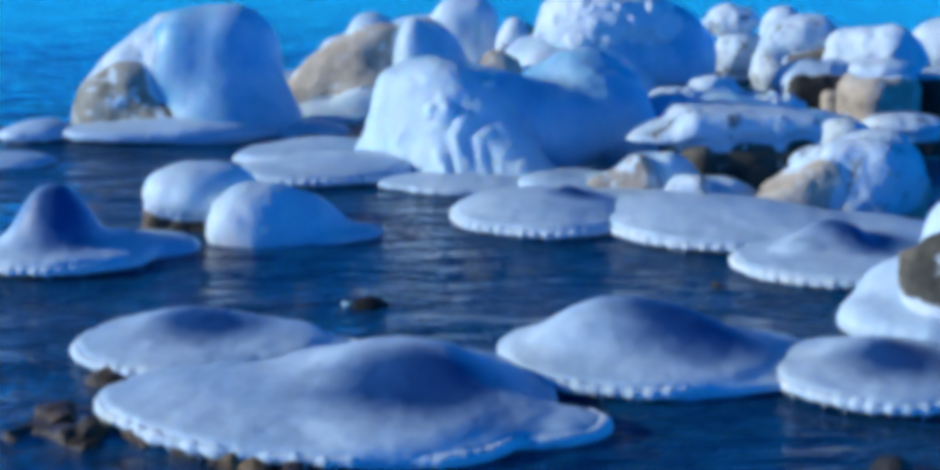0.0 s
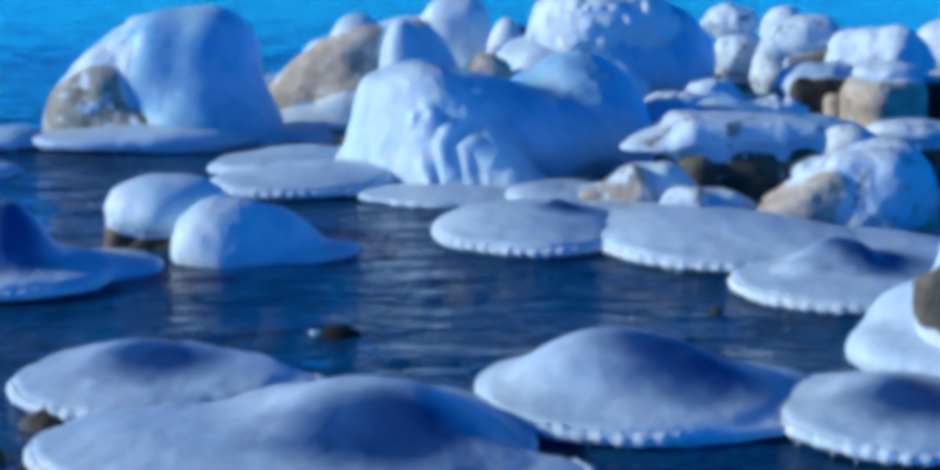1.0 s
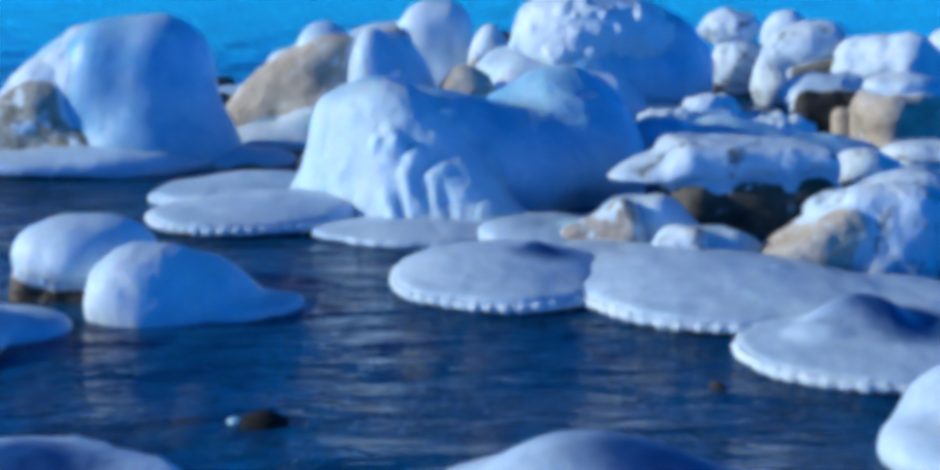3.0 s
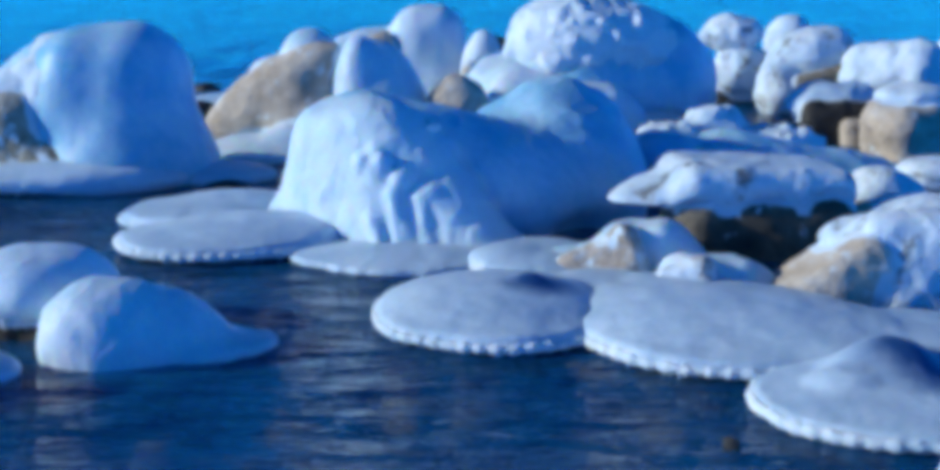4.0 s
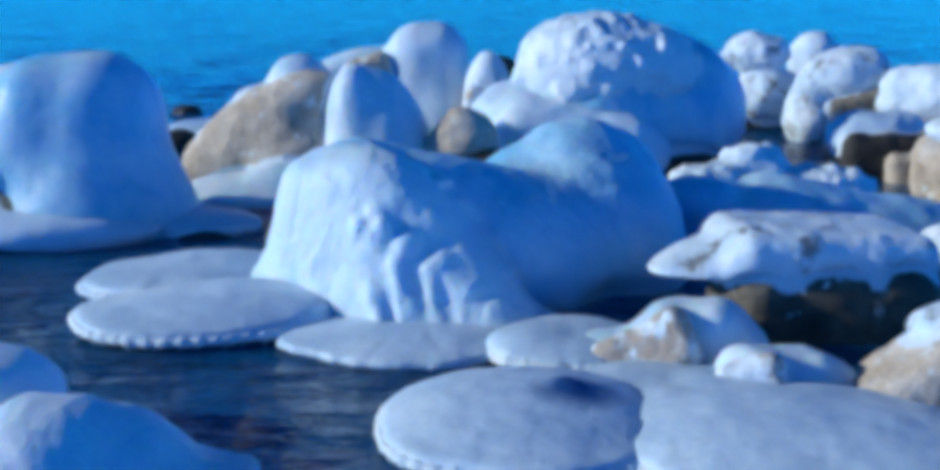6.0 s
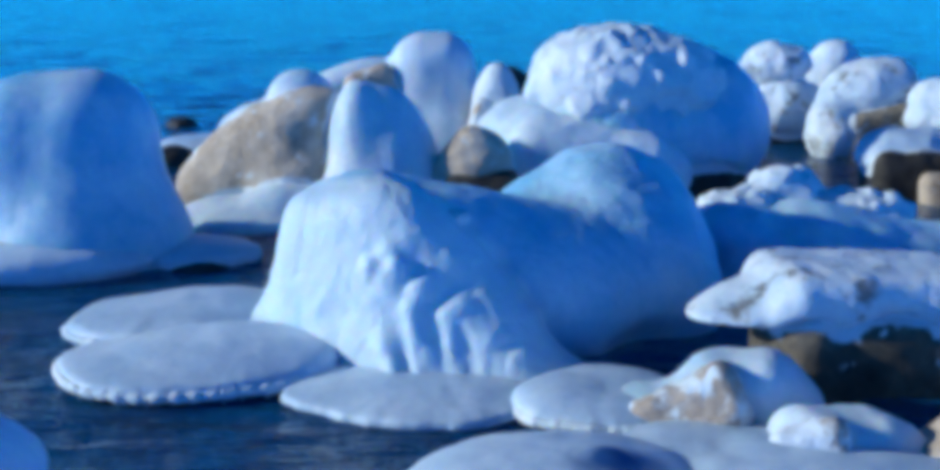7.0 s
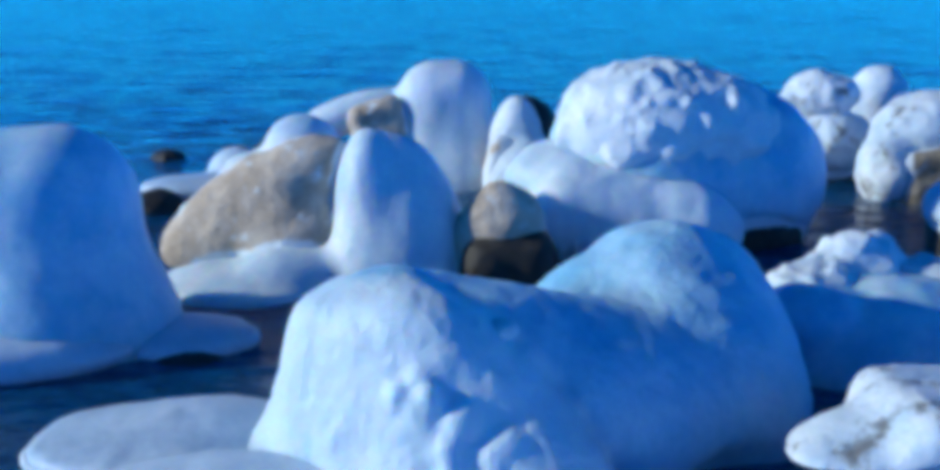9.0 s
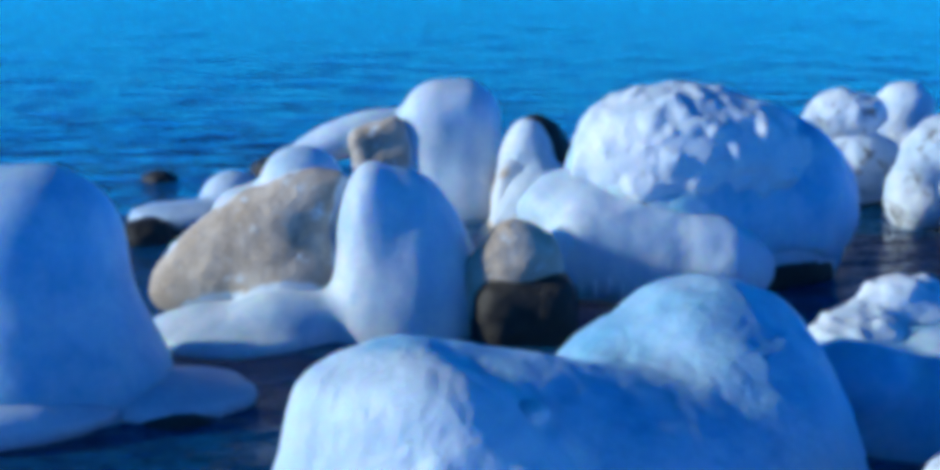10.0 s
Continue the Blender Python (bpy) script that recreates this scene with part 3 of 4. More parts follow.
# the great boulder with its wall of icicles
drip_rng = random.Random(4)
wall = [Drip((-0.72, 13.62, 0.85), (-0.99, 13.68, 0.0), 0.2, 0.25, k=0.2), Drip((-0.76, 13.48, 0.8), (-0.86, 13.4, 0.03), 0.18, 0.15, k=0.14),
        Drip((-0.56, 13.32, 0.86), (-0.62, 13.12, 0.02), 0.2, 0.15, k=0.12), Drip((-0.4, 13.26, 0.88), (-0.42, 12.98, 0.02), 0.22, 0.17, k=0.14), Drip((-0.24, 13.2, 0.88), (-0.24, 12.88, 0.02), 0.26, 0.2, k=0.16),
        Drip((-0.05, 13.15, 0.74), (-0.05, 12.84, 0.02), 0.26, 0.22, k=0.18), Drip((0.15, 13.08, 0.54), (0.2, 12.8, 0.02), 0.25, 0.2, k=0.18),
        Drip((0.34, 12.94, 0.38), (0.46, 12.76, 0.02), 0.21, 0.18, k=0.18), Drip((0.52, 12.86, 0.2), (0.8, 12.72, 0.0), 0.18, 0.12, k=0.2)]
for i in range(16):                                  # soft knobs of frozen spray along the crest of the curtain
    u = i / 15
    r = drip_rng.uniform(0.05, 0.085)
    wall.append(Ball(-0.3 + 0.8 * u + drip_rng.uniform(-0.1, 0.06), 12.88 - 0.25 * u + drip_rng.uniform(-0.03, 0.05), 0.76 - 0.6 * u + drip_rng.uniform(-0.1, 0.08), r, r * 0.9, r * 1.15, k=0.06))
for x0, h in ((-0.22, 0.16), (-0.08, 0.36), (0.02, 0.2), (0.14, 0.34), (0.22, 0.16), (0.32, 0.28), (0.43, 0.2), (0.53, 0.1)):
    y0 = 12.6 - 0.05 * (x0 + 0.2)                      # thick fingers above the ledge
    wall.append(Drip((x0 - 0.05, y0 + 0.14, 0.08 + h), (x0, y0 - 0.01, 0.06), drip_rng.uniform(0.045, 0.06), drip_rng.uniform(0.03, 0.05), k=0.08))
great = boulder(0.4, 14.0, "great boulder coated in smooth ice with an icicle wall",
        [Ball(-0.4, 13.56, 0.5, 0.54, 0.5, 0.68, k=0.25), Ball(-1.1, 13.5, 0.02, 0.48, 0.42, 0.14, k=0.25), Ball(-0.8, 13.58, 0.35, 0.2, 0.3, 0.56, k=0.2), Ball(0.1, 13.62, 0.45, 0.58, 0.52, 0.62, k=0.25), Ball(0.48, 13.75, 0.32, 0.58, 0.6, 0.58, k=0.25),
         Ball(1.24, 14.6, 0.36, 0.66, 0.78, 0.82, k=0.2), Ball(1.6, 14.75, 0.4, 0.4, 0.55, 0.62, k=0.2), Ball(0.75, 14.5, 0.36, 0.5, 0.6, 0.52, k=0.25),
         Ball(0.78, 13.72, 0.22, 0.72, 0.64, 0.62, k=0.25), Ball(1.42, 14.2, 0.15, 0.66, 0.76, 0.68, k=0.3), Ball(0.62, 12.78, 0.02, 0.46, 0.26, 0.08, k=0.12),
         Ball(-0.2, 13.3, 0.2, 0.6, 0.4, 0.5, k=0.2)] + wall,
        [([Block(0.6, 14.2, -0.1, 0.95, 0.6, 0.45, rad=0.2)], DARK)], cell=0.02, lumps=0.032, freq=4.0, seed=2, mat=GREAT_ICE, octaves=5,
        cuts=[Ball(1.65, 13.15, 0.0, 0.5, 0.4, 0.2, k=0.1)])
coat = next(o for o in great.children if o.name.startswith("ice_coat"))
mark(coat.data, "bubbles", wall, (), great.location, -1.0, 0.18)
part("frozen_spray", solid([Ball(0.12, 13.22, 0.93, 0.13, 0.1, 0.05)], 0.018, great.location, 0.02, 6, 5), FROST, great, "scrap of white spray ice")

# pair of stones in the open water
capped = boulder(-2.3, 10.8, "ice-capped stone with a rusty foot in the water",
        [Ball(-2.28, 10.8, 0.3, 0.46, 0.38, 0.22, k=0.1), Slab(-2.3, 10.78, 0.3, 0.46, 0.38, 0.15, seed=61, rough=0.04, k=0.15)],
        [([Block(-2.33, 10.75, -0.15, 0.42, 0.32, 0.38, rad=0.15)], RUST)], cell=0.022, lumps=0.022, freq=4, seed=3, floor=0.14, mat=WHITE_ICE)
hang(capped, [(-2.32 + 0.43 * math.cos(a), 10.78 + 0.34 * math.sin(a), 0.19) for a in [radians(150 + 9 * i) for i in range(25)]], 1.7, 0.9)
boulder(-1.7, 10.25, "smooth white dome of ice with a low blue tail",
        [Ball(-1.72, 10.25, 0.06, 0.42, 0.38, 0.39, k=0.15), Ball(-1.45, 10.35, 0.03, 0.42, 0.36, 0.32, k=0.15), Slab(-1.2, 10.35, 0.04, 0.45, 0.32, 0.05, seed=91, rough=0.12, k=0.12)],
        [([Block(-1.7, 10.3, -0.3, 0.3, 0.25, 0.3, rad=0.15)], DARK)], cell=0.02, lumps=0.04, freq=3.5, seed=4, mat=WHITE_ICE, octaves=4)
# tall boulder on the seaward side
boulder(-3.6, 15.95, "tall boulder half wrapped in a thick mantle of ice",
        [Drip((-3.02, 16.02, 0.2), (-3.04, 16.02, 0.96), 0.72, 0.6, k=0.2), Ball(-2.8, 16.05, 0.95, 0.42, 0.5, 0.55, k=0.25), Ball(-2.98, 15.95, 0.08, 0.88, 0.78, 0.58, k=0.4), Ball(-3.45, 16.1, 1.1, 0.5, 0.45, 0.42, k=0.25), Ball(-3.8, 16.15, 0.95, 0.5, 0.42, 0.4, k=0.25),
         Ball(-4.2, 16.15, 0.68, 0.42, 0.36, 0.36, k=0.25), Ball(-4.55, 16.2, 0.35, 0.4, 0.3, 0.38, k=0.25), Ball(-3.75, 15.9, 0.5, 0.36, 0.36, 0.55, k=0.2), Ball(-3.5, 15.75, 0.75, 0.3, 0.3, 0.66, k=0.25)],
        [([Ball(-4.32, 15.8, 0.36, 0.7, 0.36, 0.46, yaw=-12, tilt=-38, k=0.15), Block(-4.08, 15.76, 0.4, 0.38, 0.3, 0.42, yaw=-15, tilt=-35, k=0.15, rad=0.25), Ball(-3.6, 15.95, 0, 0.8, 0.7, 0.6)], LICHEN)], cell=0.03, lumps=0.018, freq=2.5, seed=5, rock_lumps=0.045,
        spray=[Ball(-3.6, 16.0, 1.14, 0.4, 0.34, 0.36, k=0.25), Ball(-4.05, 16.0, 0.85, 0.42, 0.34, 0.32, k=0.25), Ball(-4.5, 16.15, 0.5, 0.34, 0.3, 0.32, k=0.25), Ball(-3.7, 15.72, 0.62, 0.24, 0.24, 0.55, k=0.2)], spray_size=0.03, spray_freq=3.5)
shelf(-1.95, 15.5, "low blue ledge of ice at the foot of the tall boulder",
      [Slab(-2.1, 15.85, 0.08, 0.6, 0.45, 0.09, seed=63, rough=0.07)], [], 26, cell=0.03)
# slanted slab rock
boulder(-1.3, 17.5, "slanting tan rock slab under a saddle of ice",
        [Ball(-0.77, 17.48, 0.74, 0.26, 0.4, 0.58, k=0.25), Ball(-0.5, 17.5, 0.43, 0.46, 0.46, 0.82, k=0.2), Ball(-0.32, 17.5, 0.15, 0.42, 0.46, 0.7, k=0.25), Ball(-0.62, 17.4, 0.03, 0.6, 0.46, 0.5, k=0.3),
         Ball(-1.35, 17.95, 1.08, 0.34, 0.28, 0.3, k=0.1), Ball(-1.75, 17.95, 0.85, 0.3, 0.25, 0.2, k=0.1), Drip((-2.35, 17.9, 0.5), (-1.4, 17.9, 1.08), 0.1, 0.14, k=0.15),
         Ball(-1.8, 17.3, 0.06, 0.72, 0.34, 0.18, k=0.15), Ball(-1.4, 17.25, 0.12, 0.42, 0.3, 0.24, k=0.15), Slab(-1.8, 17.12, 0.06, 0.68, 0.42, 0.08, seed=71, rough=0.06, k=0.1)],
        [([Ball(-1.78, 17.72, 0.64, 0.98, 0.28, 0.37, yaw=-9, tilt=-33, lean=-26), Ball(-1.3, 17.6, 0.3, 0.5, 0.36, 0.45, k=0.2), Ball(-1.1, 17.6, -0.1, 0.9, 0.5, 0.5)], TAN)], cell=0.026, lumps=0.02, freq=2.5, seed=6, mat=WHITE_ICE, rock_lumps=0.04, rock_freq=3)
boulder(-0.3, 21.7, "pillar of smooth white ice with a bare knob of rock",
        [Block(-0.08, 21.8, 0.72, 0.55, 0.5, 0.7, rad=0.42, k=0.1), Ball(0.1, 21.7, 0.1, 0.6, 0.55, 0.7, k=0.2), Ball(-1.25, 21.9, 0.78, 0.75, 0.25, 0.22, tilt=-20, k=0.1)],
        [([Block(-0.85, 21.6, 0.75, 0.34, 0.25, 0.26, tilt=-15, rad=0.15), Ball(-0.5, 21.8, 0.1, 0.7, 0.5, 0.6)], TAN)], cell=0.035, lumps=0.02, seed=7, mat=WHITE_ICE)
boulder(0.75, 21.1, "narrow upright stone wrapped in white ice",
        [Ball(0.72, 21.0, 0.62, 0.3, 0.3, 0.5, k=0.2), Ball(0.85, 20.9, 0.2, 0.5, 0.4, 0.5)],
        [([Block(0.62, 21.0, 0.0, 0.3, 0.3, 0.72, tilt=10, rad=0.1)], TAN)], cell=0.035, lumps=0.05, seed=8, mat=FROST)
boulder(2.3, 19.2, "huge round boulder under a lumpy frosted ice dome",
        [Ball(1.93, 19.1, 0.8, 1.02, 0.95, 0.95, k=0.3), Ball(2.6, 19.3, 0.55, 1.05, 0.95, 0.95, k=0.3), Ball(2.3, 18.8, 1.2, 0.4, 0.3, 0.3, k=0.1), Ball(1.9, 18.9, 1.35, 0.35, 0.3, 0.28, k=0.1)],
        [([Ball(2.4, 19.2, 0.2, 1.05, 0.85, 0.9)], DARK)], cell=0.034, lumps=0.05, freq=3, seed=9, mat=ICE, octaves=4, spray=[Ball(1.88, 18.9, 1.1, 0.94, 0.78, 0.66, k=0.2), Ball(2.45, 18.85, 1.1, 0.6, 0.6, 0.5, k=0.2)], spray_size=0.055, spray_freq=3.6,
        cuts=[Ball(1.6, 18.05, 1.35, 0.3, 0.2, 0.2, k=0.4), Ball(3.0, 18.3, 0.0, 0.9, 0.6, 0.3, k=0.1)])
# the dark block stands in for the ice saddle's shadow on the tan stone
zone = boulder(0.9, 17.9, "tan stone with its foot coloured dark for shade beside a bank of ice",
        [Block(1.55, 18.3, 0.3, 0.85, 0.4, 0.4, yaw=-4, tilt=6, rad=0.28, k=0.2), Ball(2.2, 18.15, 0.26, 0.4, 0.36, 0.36, k=0.15), Drip((1.0, 18.4, 0.72), (2.1, 18.15, 0.52), 0.16, 0.15, k=0.2), Ball(1.0, 18.8, 0.6, 0.55, 0.4, 0.4, k=0.2)],
        [([Ball(0.36, 17.24, 0.32, 0.41, 0.27, 0.6)], TAN), ([Block(0.43, 17.18, -0.05, 0.41, 0.27, 0.6, rad=0.22)], DARK)], cell=0.034, lumps=0.03, seed=10, mat=WHITE_ICE)
hang(zone, [(0.95 + 0.11 * i, 17.86 + 0.02 * abs(i - 4), 0.16 + 0.03 * (i % 3)) for i in range(11)], 2.4, 0.5)
boulder(0.95, 22.8, "dark bare stone behind the iced stones",
        [], [([Ball(0.95, 22.8, 0.3, 0.45, 0.35, 0.6), Block(0.95, 22.8, -0.2, 0.4, 0.3, 0.4)], DARK)], cell=0.05, name="stone", seed=30)
# right-hand heap
boulder(2.55, 12.8, "broad frosted boulder with dark wet rock below its ice cap",
        [Block(2.72, 12.87, 0.42, 0.7, 0.46, 0.29, yaw=7, tilt=3, rad=0.14, k=0.12), Ball(1.98, 12.76, 0.42, 0.42, 0.36, 0.22, tilt=-12, k=0.15), Ball(1.8, 12.72, 0.4, 0.26, 0.26, 0.1, k=0.12), Ball(3.1, 12.85, 0.36, 0.4, 0.42, 0.26, k=0.15)],
        [([Block(2.76, 12.84, 0.02, 0.72, 0.47, 0.5, yaw=4, rad=0.24), Ball(2.3, 12.72, 0.15, 0.36, 0.34, 0.38)], OLIVE), ([Ball(2.14, 12.62, 0.16, 0.17, 0.2, 0.34, tilt=15)], TAN)], cell=0.026, lumps=0.035, freq=4, seed=11, mat=PATCHY, floor=0.42, octaves=4,
        cuts=[Ball(2.2, 12.38, 0.36, 0.22, 0.2, 0.12, k=0.06), Ball(2.75, 12.36, 0.36, 0.3, 0.2, 0.16, k=0.06), Ball(3.25, 12.4, 0.36, 0.25, 0.2, 0.2, k=0.06), Ball(1.75, 12.45, 0.34, 0.14, 0.2, 0.07, k=0.05)])
boulder(3.4, 15.8, "low bank of ice with frosted knobs behind the boulders",
        [Ball(2.95, 15.4, 0.0, 1.0, 0.75, 0.56, k=0.25), Ball(3.9, 15.4, 0.0, 1.0, 0.65, 0.38, k=0.25), Ball(2.3, 15.15, 0.4, 0.32, 0.32, 0.2, k=0.2), Ball(3.2, 16.2, 0.0, 1.1, 0.6, 0.4, k=0.25)],
        [([Block(3.4, 15.6, -0.2, 0.9, 0.5, 0.4, rad=0.15)], DARK)], cell=0.034, lumps=0.045, seed=12,
        spray=[Ball(3.08, 16.4, 0.42, 0.36, 0.3, 0.26, k=0.08), Ball(3.75, 16.3, 0.28, 0.5, 0.35, 0.2, k=0.08), Ball(2.5, 15.6, 0.5, 0.35, 0.28, 0.12, k=0.08), Ball(2.75, 16.2, 0.38, 0.3, 0.3, 0.14, k=0.08)], spray_size=0.035)
cape = boulder(3.3, 11.3, "leaning tan stone with a cape of frosted ice",
        [Ball(3.62, 11.4, 0.32, 0.45, 0.42, 0.4, k=0.15), Ball(3.2, 11.4, 0.42, 0.35, 0.3, 0.16, k=0.15)]
        + [Drip((3.18 + 0.1 * i, 11.16 - 0.02 * i, 0.52), (3.24 + 0.1 * i, 11.0, 0.04 + 0.07 * (i % 3)), 0.13, 0.07 + 0.02 * (i % 2), k=0.1) for i in range(5)],
        [([Block(2.95, 11.25, 0.12, 0.42, 0.3, 0.26, tilt=-32, rad=0.1), Block(3.6, 11.4, -0.1, 0.45, 0.36, 0.5, rad=0.1)], TAN)], cell=0.024, lumps=0.035, freq=5, seed=13, mat=PATCHY)
hang(cape, [(3.55 + 0.07 * i, 11.0 + 0.02 * i, 0.26 - 0.03 * (i % 3)) for i in range(7)], 2.4, 0.35)
hang(cape, [(2.75 + 0.09 * i, 10.98, 0.2 + 0.045 * i) for i in range(6)], 1.6)
boulder(4.05, 13.6, "small frosted stone with a pointed crown and a tan face",
        [Ball(4.05, 13.7, 0.25, 0.38, 0.32, 0.22, k=0.1), Ball(4.0, 13.65, 0.35, 0.2, 0.2, 0.16, k=0.1)],
        [([Block(3.9, 13.55, 0.05, 0.28, 0.22, 0.28, tilt=-15, rad=0.1)], TAN)], cell=0.028, lumps=0.04, seed=14, mat=PATCHY)
boulder(4.95, 14.6, "flat frosted stone in the boulder heap",
        [Ball(4.95, 14.6, 0.3, 0.5, 0.35, 0.14, k=0.1)], [([Block(4.95, 14.6, 0.0, 0.42, 0.3, 0.3, rad=0.1)], DARK)], cell=0.03, lumps=0.04, seed=24, mat=PATCHY, floor=0.1)
boulder(1.6, 11.95, "half-iced stone with a rusty bare face",
        [Block(1.75, 12.06, 0.08, 0.34, 0.28, 0.3, yaw=-15, tilt=-8, rad=0.2, k=0.15), Ball(1.95, 12.1, 0.03, 0.3, 0.25, 0.26, k=0.15), Ball(1.28, 12.1, 0.02, 0.36, 0.24, 0.18, k=0.15)],
        [([Block(1.44, 11.9, 0.1, 0.34, 0.2, 0.19, yaw=-12, tilt=-26, lean=-18, rad=0.1), Block(1.6, 11.95, -0.3, 0.3, 0.2, 0.3)], RIMED)], cell=0.02, lumps=0.035, freq=3.5, seed=15, rock_lumps=0.06, mat=WHITE_ICE)
boulder(2.05, 11.35, "small half-iced stone set in the ice shelf",
        [Block(2.1, 11.42, 0.02, 0.34, 0.26, 0.27, yaw=10, tilt=5, rad=0.18, k=0.12), Ball(2.35, 11.4, 0.0, 0.3, 0.24, 0.2, k=0.15), Ball(1.82, 11.22, 0.04, 0.34, 0.24, 0.14, k=0.12)],
        [([Block(1.96, 11.24, 0.12, 0.2, 0.14, 0.17, yaw=-20, tilt=-20, lean=-14, rad=0.08), Block(2.05, 11.35, -0.3, 0.25, 0.2, 0.25)], RIMED)], cell=0.02, lumps=0.035, freq=3.5, seed=16, rock_lumps=0.05, mat=WHITE_ICE)
boulder(2.76, 7.8, "apron of white ice against a bare grey rock",
        [Slab(2.85, 7.7, 0.13, 0.55, 0.5, 0.13, seed=66, rough=0.06, k=0.1), Ball(3.0, 7.95, 0.15, 0.5, 0.4, 0.3, k=0.15), Ball(3.35, 8.1, 0.5, 0.42, 0.35, 0.36, k=0.15)],
        [([Block(3.18, 7.45, 0.2, 0.42, 0.34, 0.52, yaw=-35, tilt=-26, lean=-14, rad=0.06), Block(3.4, 7.75, 0.3, 0.3, 0.3, 0.45, yaw=20, tilt=15, rad=0.06)], OLIVE)], cell=0.022, lumps=0.02, seed=17, rock_lumps=0.1, mat=SHELF_ICE)
# far right stones
boulder(4.4, 21.6, "two frosted stones stacked at the water",
        [Ball(4.4, 22.0, 1.0, 0.45, 0.4, 0.28, k=0.05), Ball(4.55, 21.9, 0.45, 0.46, 0.4, 0.4, k=0.05), Ball(4.1, 22.0, 0.95, 0.2, 0.2, 0.15, k=0.05)], [([Block(4.5, 22.0, 0, 0.35, 0.3, 0.6)], DARK)], cell=0.034, lumps=0.07, freq=4.5, seed=18, mat=PATCHY)
boulder(5.7, 23.6, "small rounded iced stone out by the open sea",
        [Ball(5.65, 23.6, 0.75, 0.4, 0.35, 0.42), Ball(5.9, 23.5, 0.3, 0.5, 0.4, 0.4)], [([Block(5.75, 23.6, 0, 0.35, 0.3, 0.7)], GREY)], cell=0.04, lumps=0.06, seed=25, mat=FROST)
boulder(5.2, 20.8, "frosted boulder with grey rock showing below",
        [Ball(5.3, 21.0, 0.8, 0.62, 0.5, 0.36, tilt=-12, k=0.15), Ball(4.8, 20.8, 0.3, 0.32, 0.38, 0.42, k=0.12)], [([Block(5.45, 20.8, 0.15, 0.5, 0.4, 0.5, tilt=-15, rad=0.15)], GREY)], cell=0.034, lumps=0.06, freq=4, seed=19, mat=PATCHY)
boulder(6.3, 20.1, "large white frosted boulder with a broad sunlit face",
        [Ball(6.35, 20.2, 0.4, 0.78, 0.6, 0.6, k=0.15), Block(6.2, 20.0, 0.55, 0.68, 0.5, 0.42, yaw=-40, tilt=-6, lean=-35, rad=0.32, k=0.1)], [([Block(6.4, 20.2, -0.1, 0.7, 0.5, 0.6, rad=0.15)], GREY)], cell=0.036, lumps=0.09, seed=20, mat=FROST)
boulder(8.5, 23.0, "white frosted boulder at the far end of the heap",
        [Ball(8.5, 23.0, 0.4, 0.8, 0.7, 0.6), Ball(9.3, 22.5, 0.3, 0.8, 0.7, 0.5)], [([Block(8.6, 23.0, -0.1, 0.7, 0.5, 0.6)], GREY)], cell=0.045, lumps=0.06, seed=27, mat=FROST)
boulder(4.95, 18.4, "dark stone with a thin icy cap",
        [Ball(4.95, 18.5, 0.42, 0.56, 0.42, 0.28, k=0.1), Ball(4.6, 18.4, 0.36, 0.25, 0.3, 0.2, k=0.1)], [([Block(5.0, 18.35, 0.1, 0.55, 0.38, 0.42, rad=0.15)], DARK), ([Block(5.15, 18.0, 0.05, 0.25, 0.2, 0.25, rad=0.1)], TAN)], cell=0.034, lumps=0.06, seed=21, floor=0.3, mat=SHELF_ICE)
boulder(5.5, 17.2, "tan boulder with frost on its crown",
        [Ball(5.55, 17.3, 0.66, 0.5, 0.4, 0.14)], [([Block(5.45, 17.2, 0.15, 0.48, 0.4, 0.52, yaw=25, tilt=-12, lean=8, rad=0.25)], TAN)], cell=0.034, lumps=0.04, seed=22, floor=0.45, mat=FROST)
boulder(6.3, 17.6, "dark broken stone with scraps of ice",
        [Ball(6.4, 17.7, 0.5, 0.4, 0.35, 0.12)], [([Block(6.3, 17.6, 0.1, 0.45, 0.4, 0.42, yaw=40, rad=0.1)], DARK)], cell=0.036, lumps=0.05, seed=28, mat=PATCHY, floor=0.3)

stone = thing("stone", -0.68, 8.25, "dark wet stone just breaking the water", "stone")
part("rock", solid([Ball(-0.67, 8.28, -0.04, 0.14, 0.12, 0.1), Block(-0.67, 8.3, -0.35, 0.25, 0.2, 0.3)], 0.018, stone.location, 0.03, 5, 3, floor=-0.6), BLACK, stone)
part("ice_coat", solid([Ball(-0.81, 8.25, 0.01, 0.045, 0.035, 0.02)], 0.012, stone.location, 0.005, 8, 3), ICE, stone, "scrap of white ice")


def bare_stone(x, y, z, r, mat, label, seed):
    s = thing("stone", x, y, label, "stone", "bare stones in the water")
    part("rock", solid([Ball(x, y, z, r * 1.2, r, r * 0.8, yaw=seed * 50), Block(x, y, -0.38, r, r * 0.8, 0.32)], max(0.014, r / 10), s.location, r * 0.18, 1.2 / r, seed, floor=-0.6), mat, s)


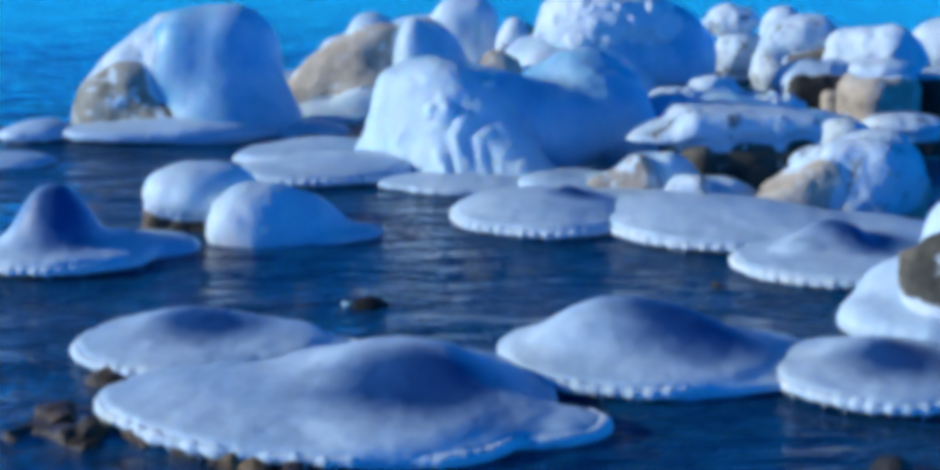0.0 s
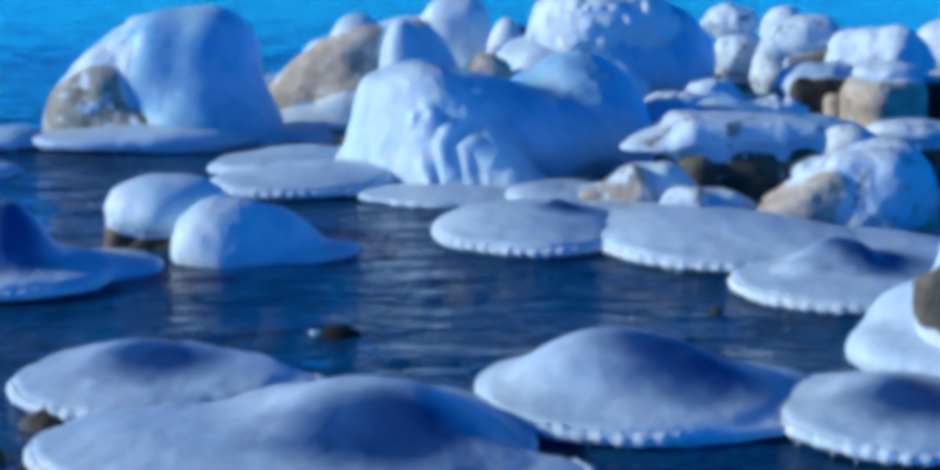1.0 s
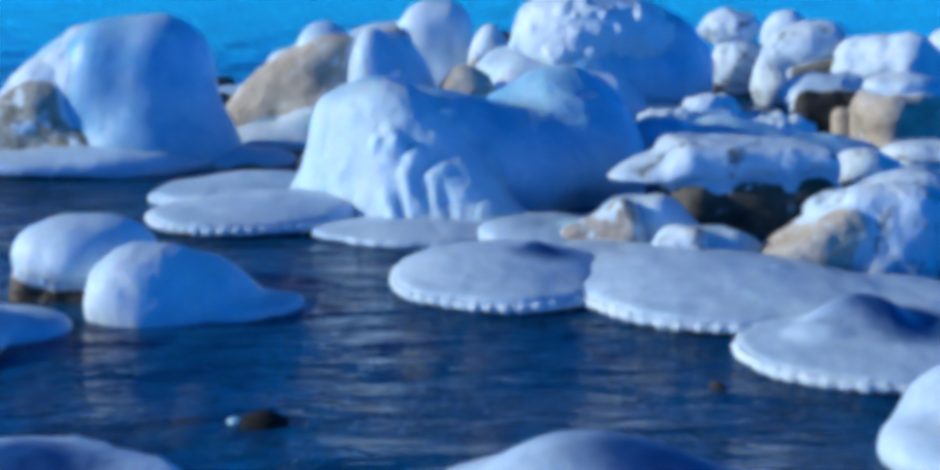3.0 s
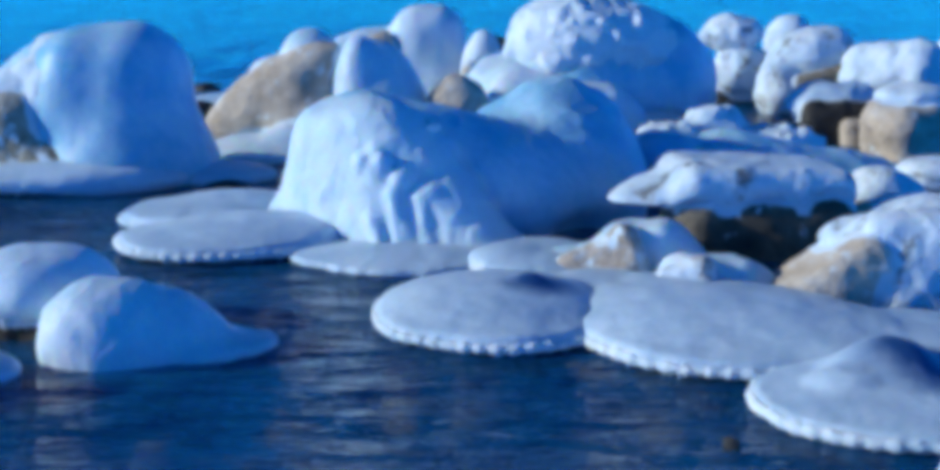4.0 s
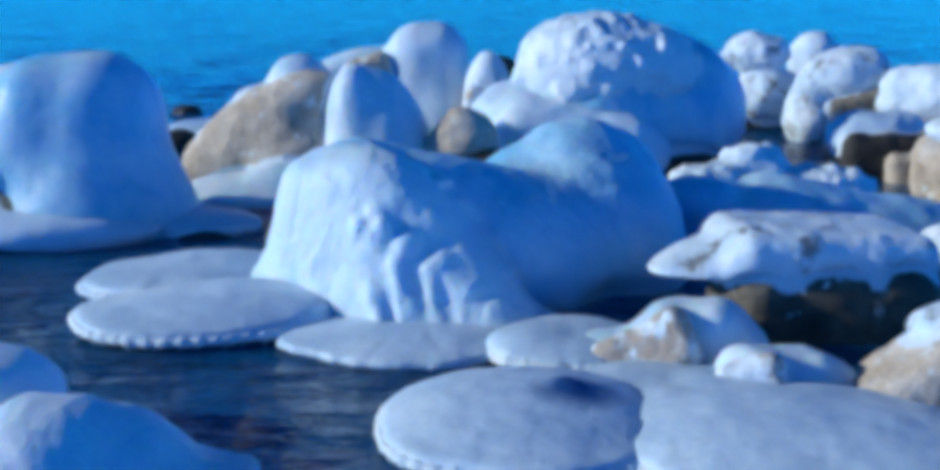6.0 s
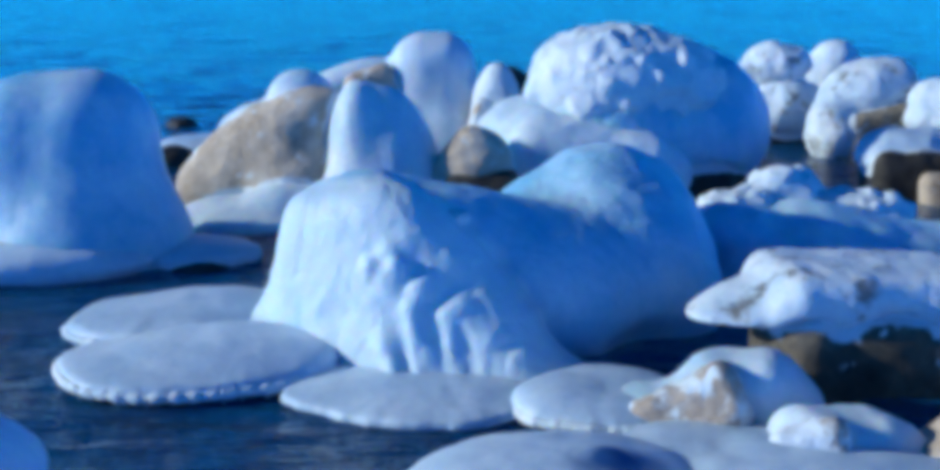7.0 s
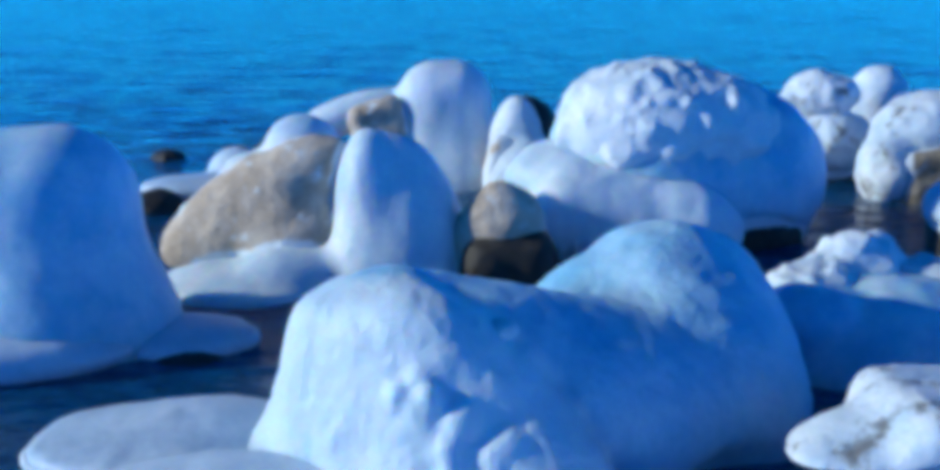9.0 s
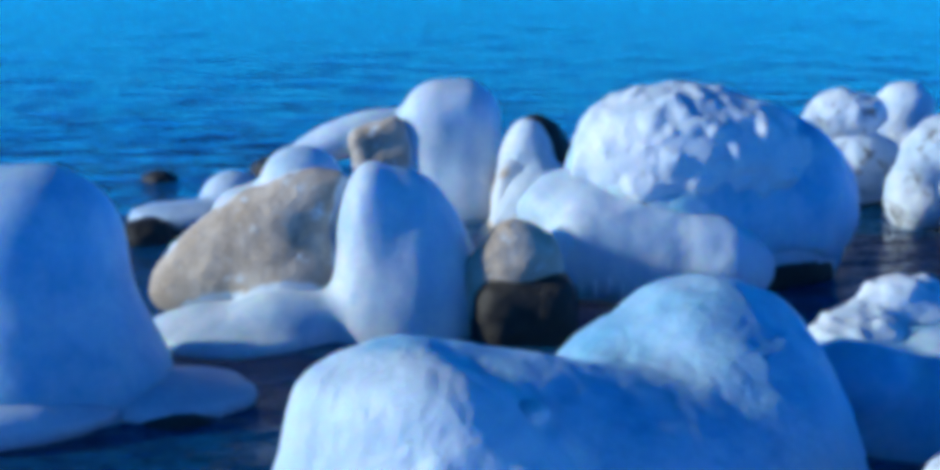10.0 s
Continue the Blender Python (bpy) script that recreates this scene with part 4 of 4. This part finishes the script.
ledge = thing("stone", -1.75, 6.05, "rust-brown rocky ledge breaking the water beside the ice pancake", "stone", "bare stones in the water")
ledge_rng = random.Random(8)
broken = [Block(ledge_rng.uniform(-2.2, -1.45), ledge_rng.uniform(5.85, 6.3), ledge_rng.uniform(-0.09, 0.0), ledge_rng.uniform(0.05, 0.13), ledge_rng.uniform(0.05, 0.1), ledge_rng.uniform(0.04, 0.08),
                yaw=ledge_rng.uniform(0, 180), tilt=ledge_rng.uniform(-30, 30), k=0.015, rad=0.02) for i in range(22)]
for i in range(20):                                  # rubble under the rim of the ice
    u = (i + ledge_rng.random()) / 20
    broken.append(Block(-1.86 + 1.05 * u, 6.14 - 0.66 * u + ledge_rng.uniform(-0.05, 0.06), ledge_rng.uniform(-0.05, 0.01), ledge_rng.uniform(0.05, 0.1), ledge_rng.uniform(0.04, 0.08), ledge_rng.uniform(0.04, 0.06),
                        yaw=ledge_rng.uniform(0, 180), tilt=ledge_rng.uniform(-30, 30), k=0.015, rad=0.02))
part("rock", solid(broken + [Block(-1.8, 6.1, -0.37, 0.46, 0.32, 0.32)], 0.015, ledge.location, 0.035, 9.0, 4, floor=-0.6, octaves=4), RUST, ledge)
bare_stone(-2.0, 6.8, -0.03, 0.12, RUST, "brown stone under the rim of ice", 4)
bare_stone(1.95, 5.55, -0.02, 0.1, DARK, "small dark stone in the water", 5)
bare_stone(1.74, 8.8, -0.1, 0.14, OLIVE, "brown stone awash before the ice pancakes", 12)
bare_stone(-3.7, 23.6, -0.1, 0.25, DARK, "dark flat stone far out in the sea", 6)
bare_stone(-2.3, 24.0, -0.05, 0.3, DARK, "dark flat stone beyond the ice pancake", 7)
bare_stone(-3.2, 20.4, -0.02, 0.3, DARK, "dark stone under a small ice pancake", 8)
bare_stone(0.17, 10.0, -0.19, 0.2, RUST, "ochre stone under the water", 9)
bare_stone(0.52, 9.9, -0.21, 0.18, RUST, "ochre stone under the water", 10)
bare_stone(-5.6, 11.2, 0.02, 0.2, DARK, "dark wet stone in the open water", 11)
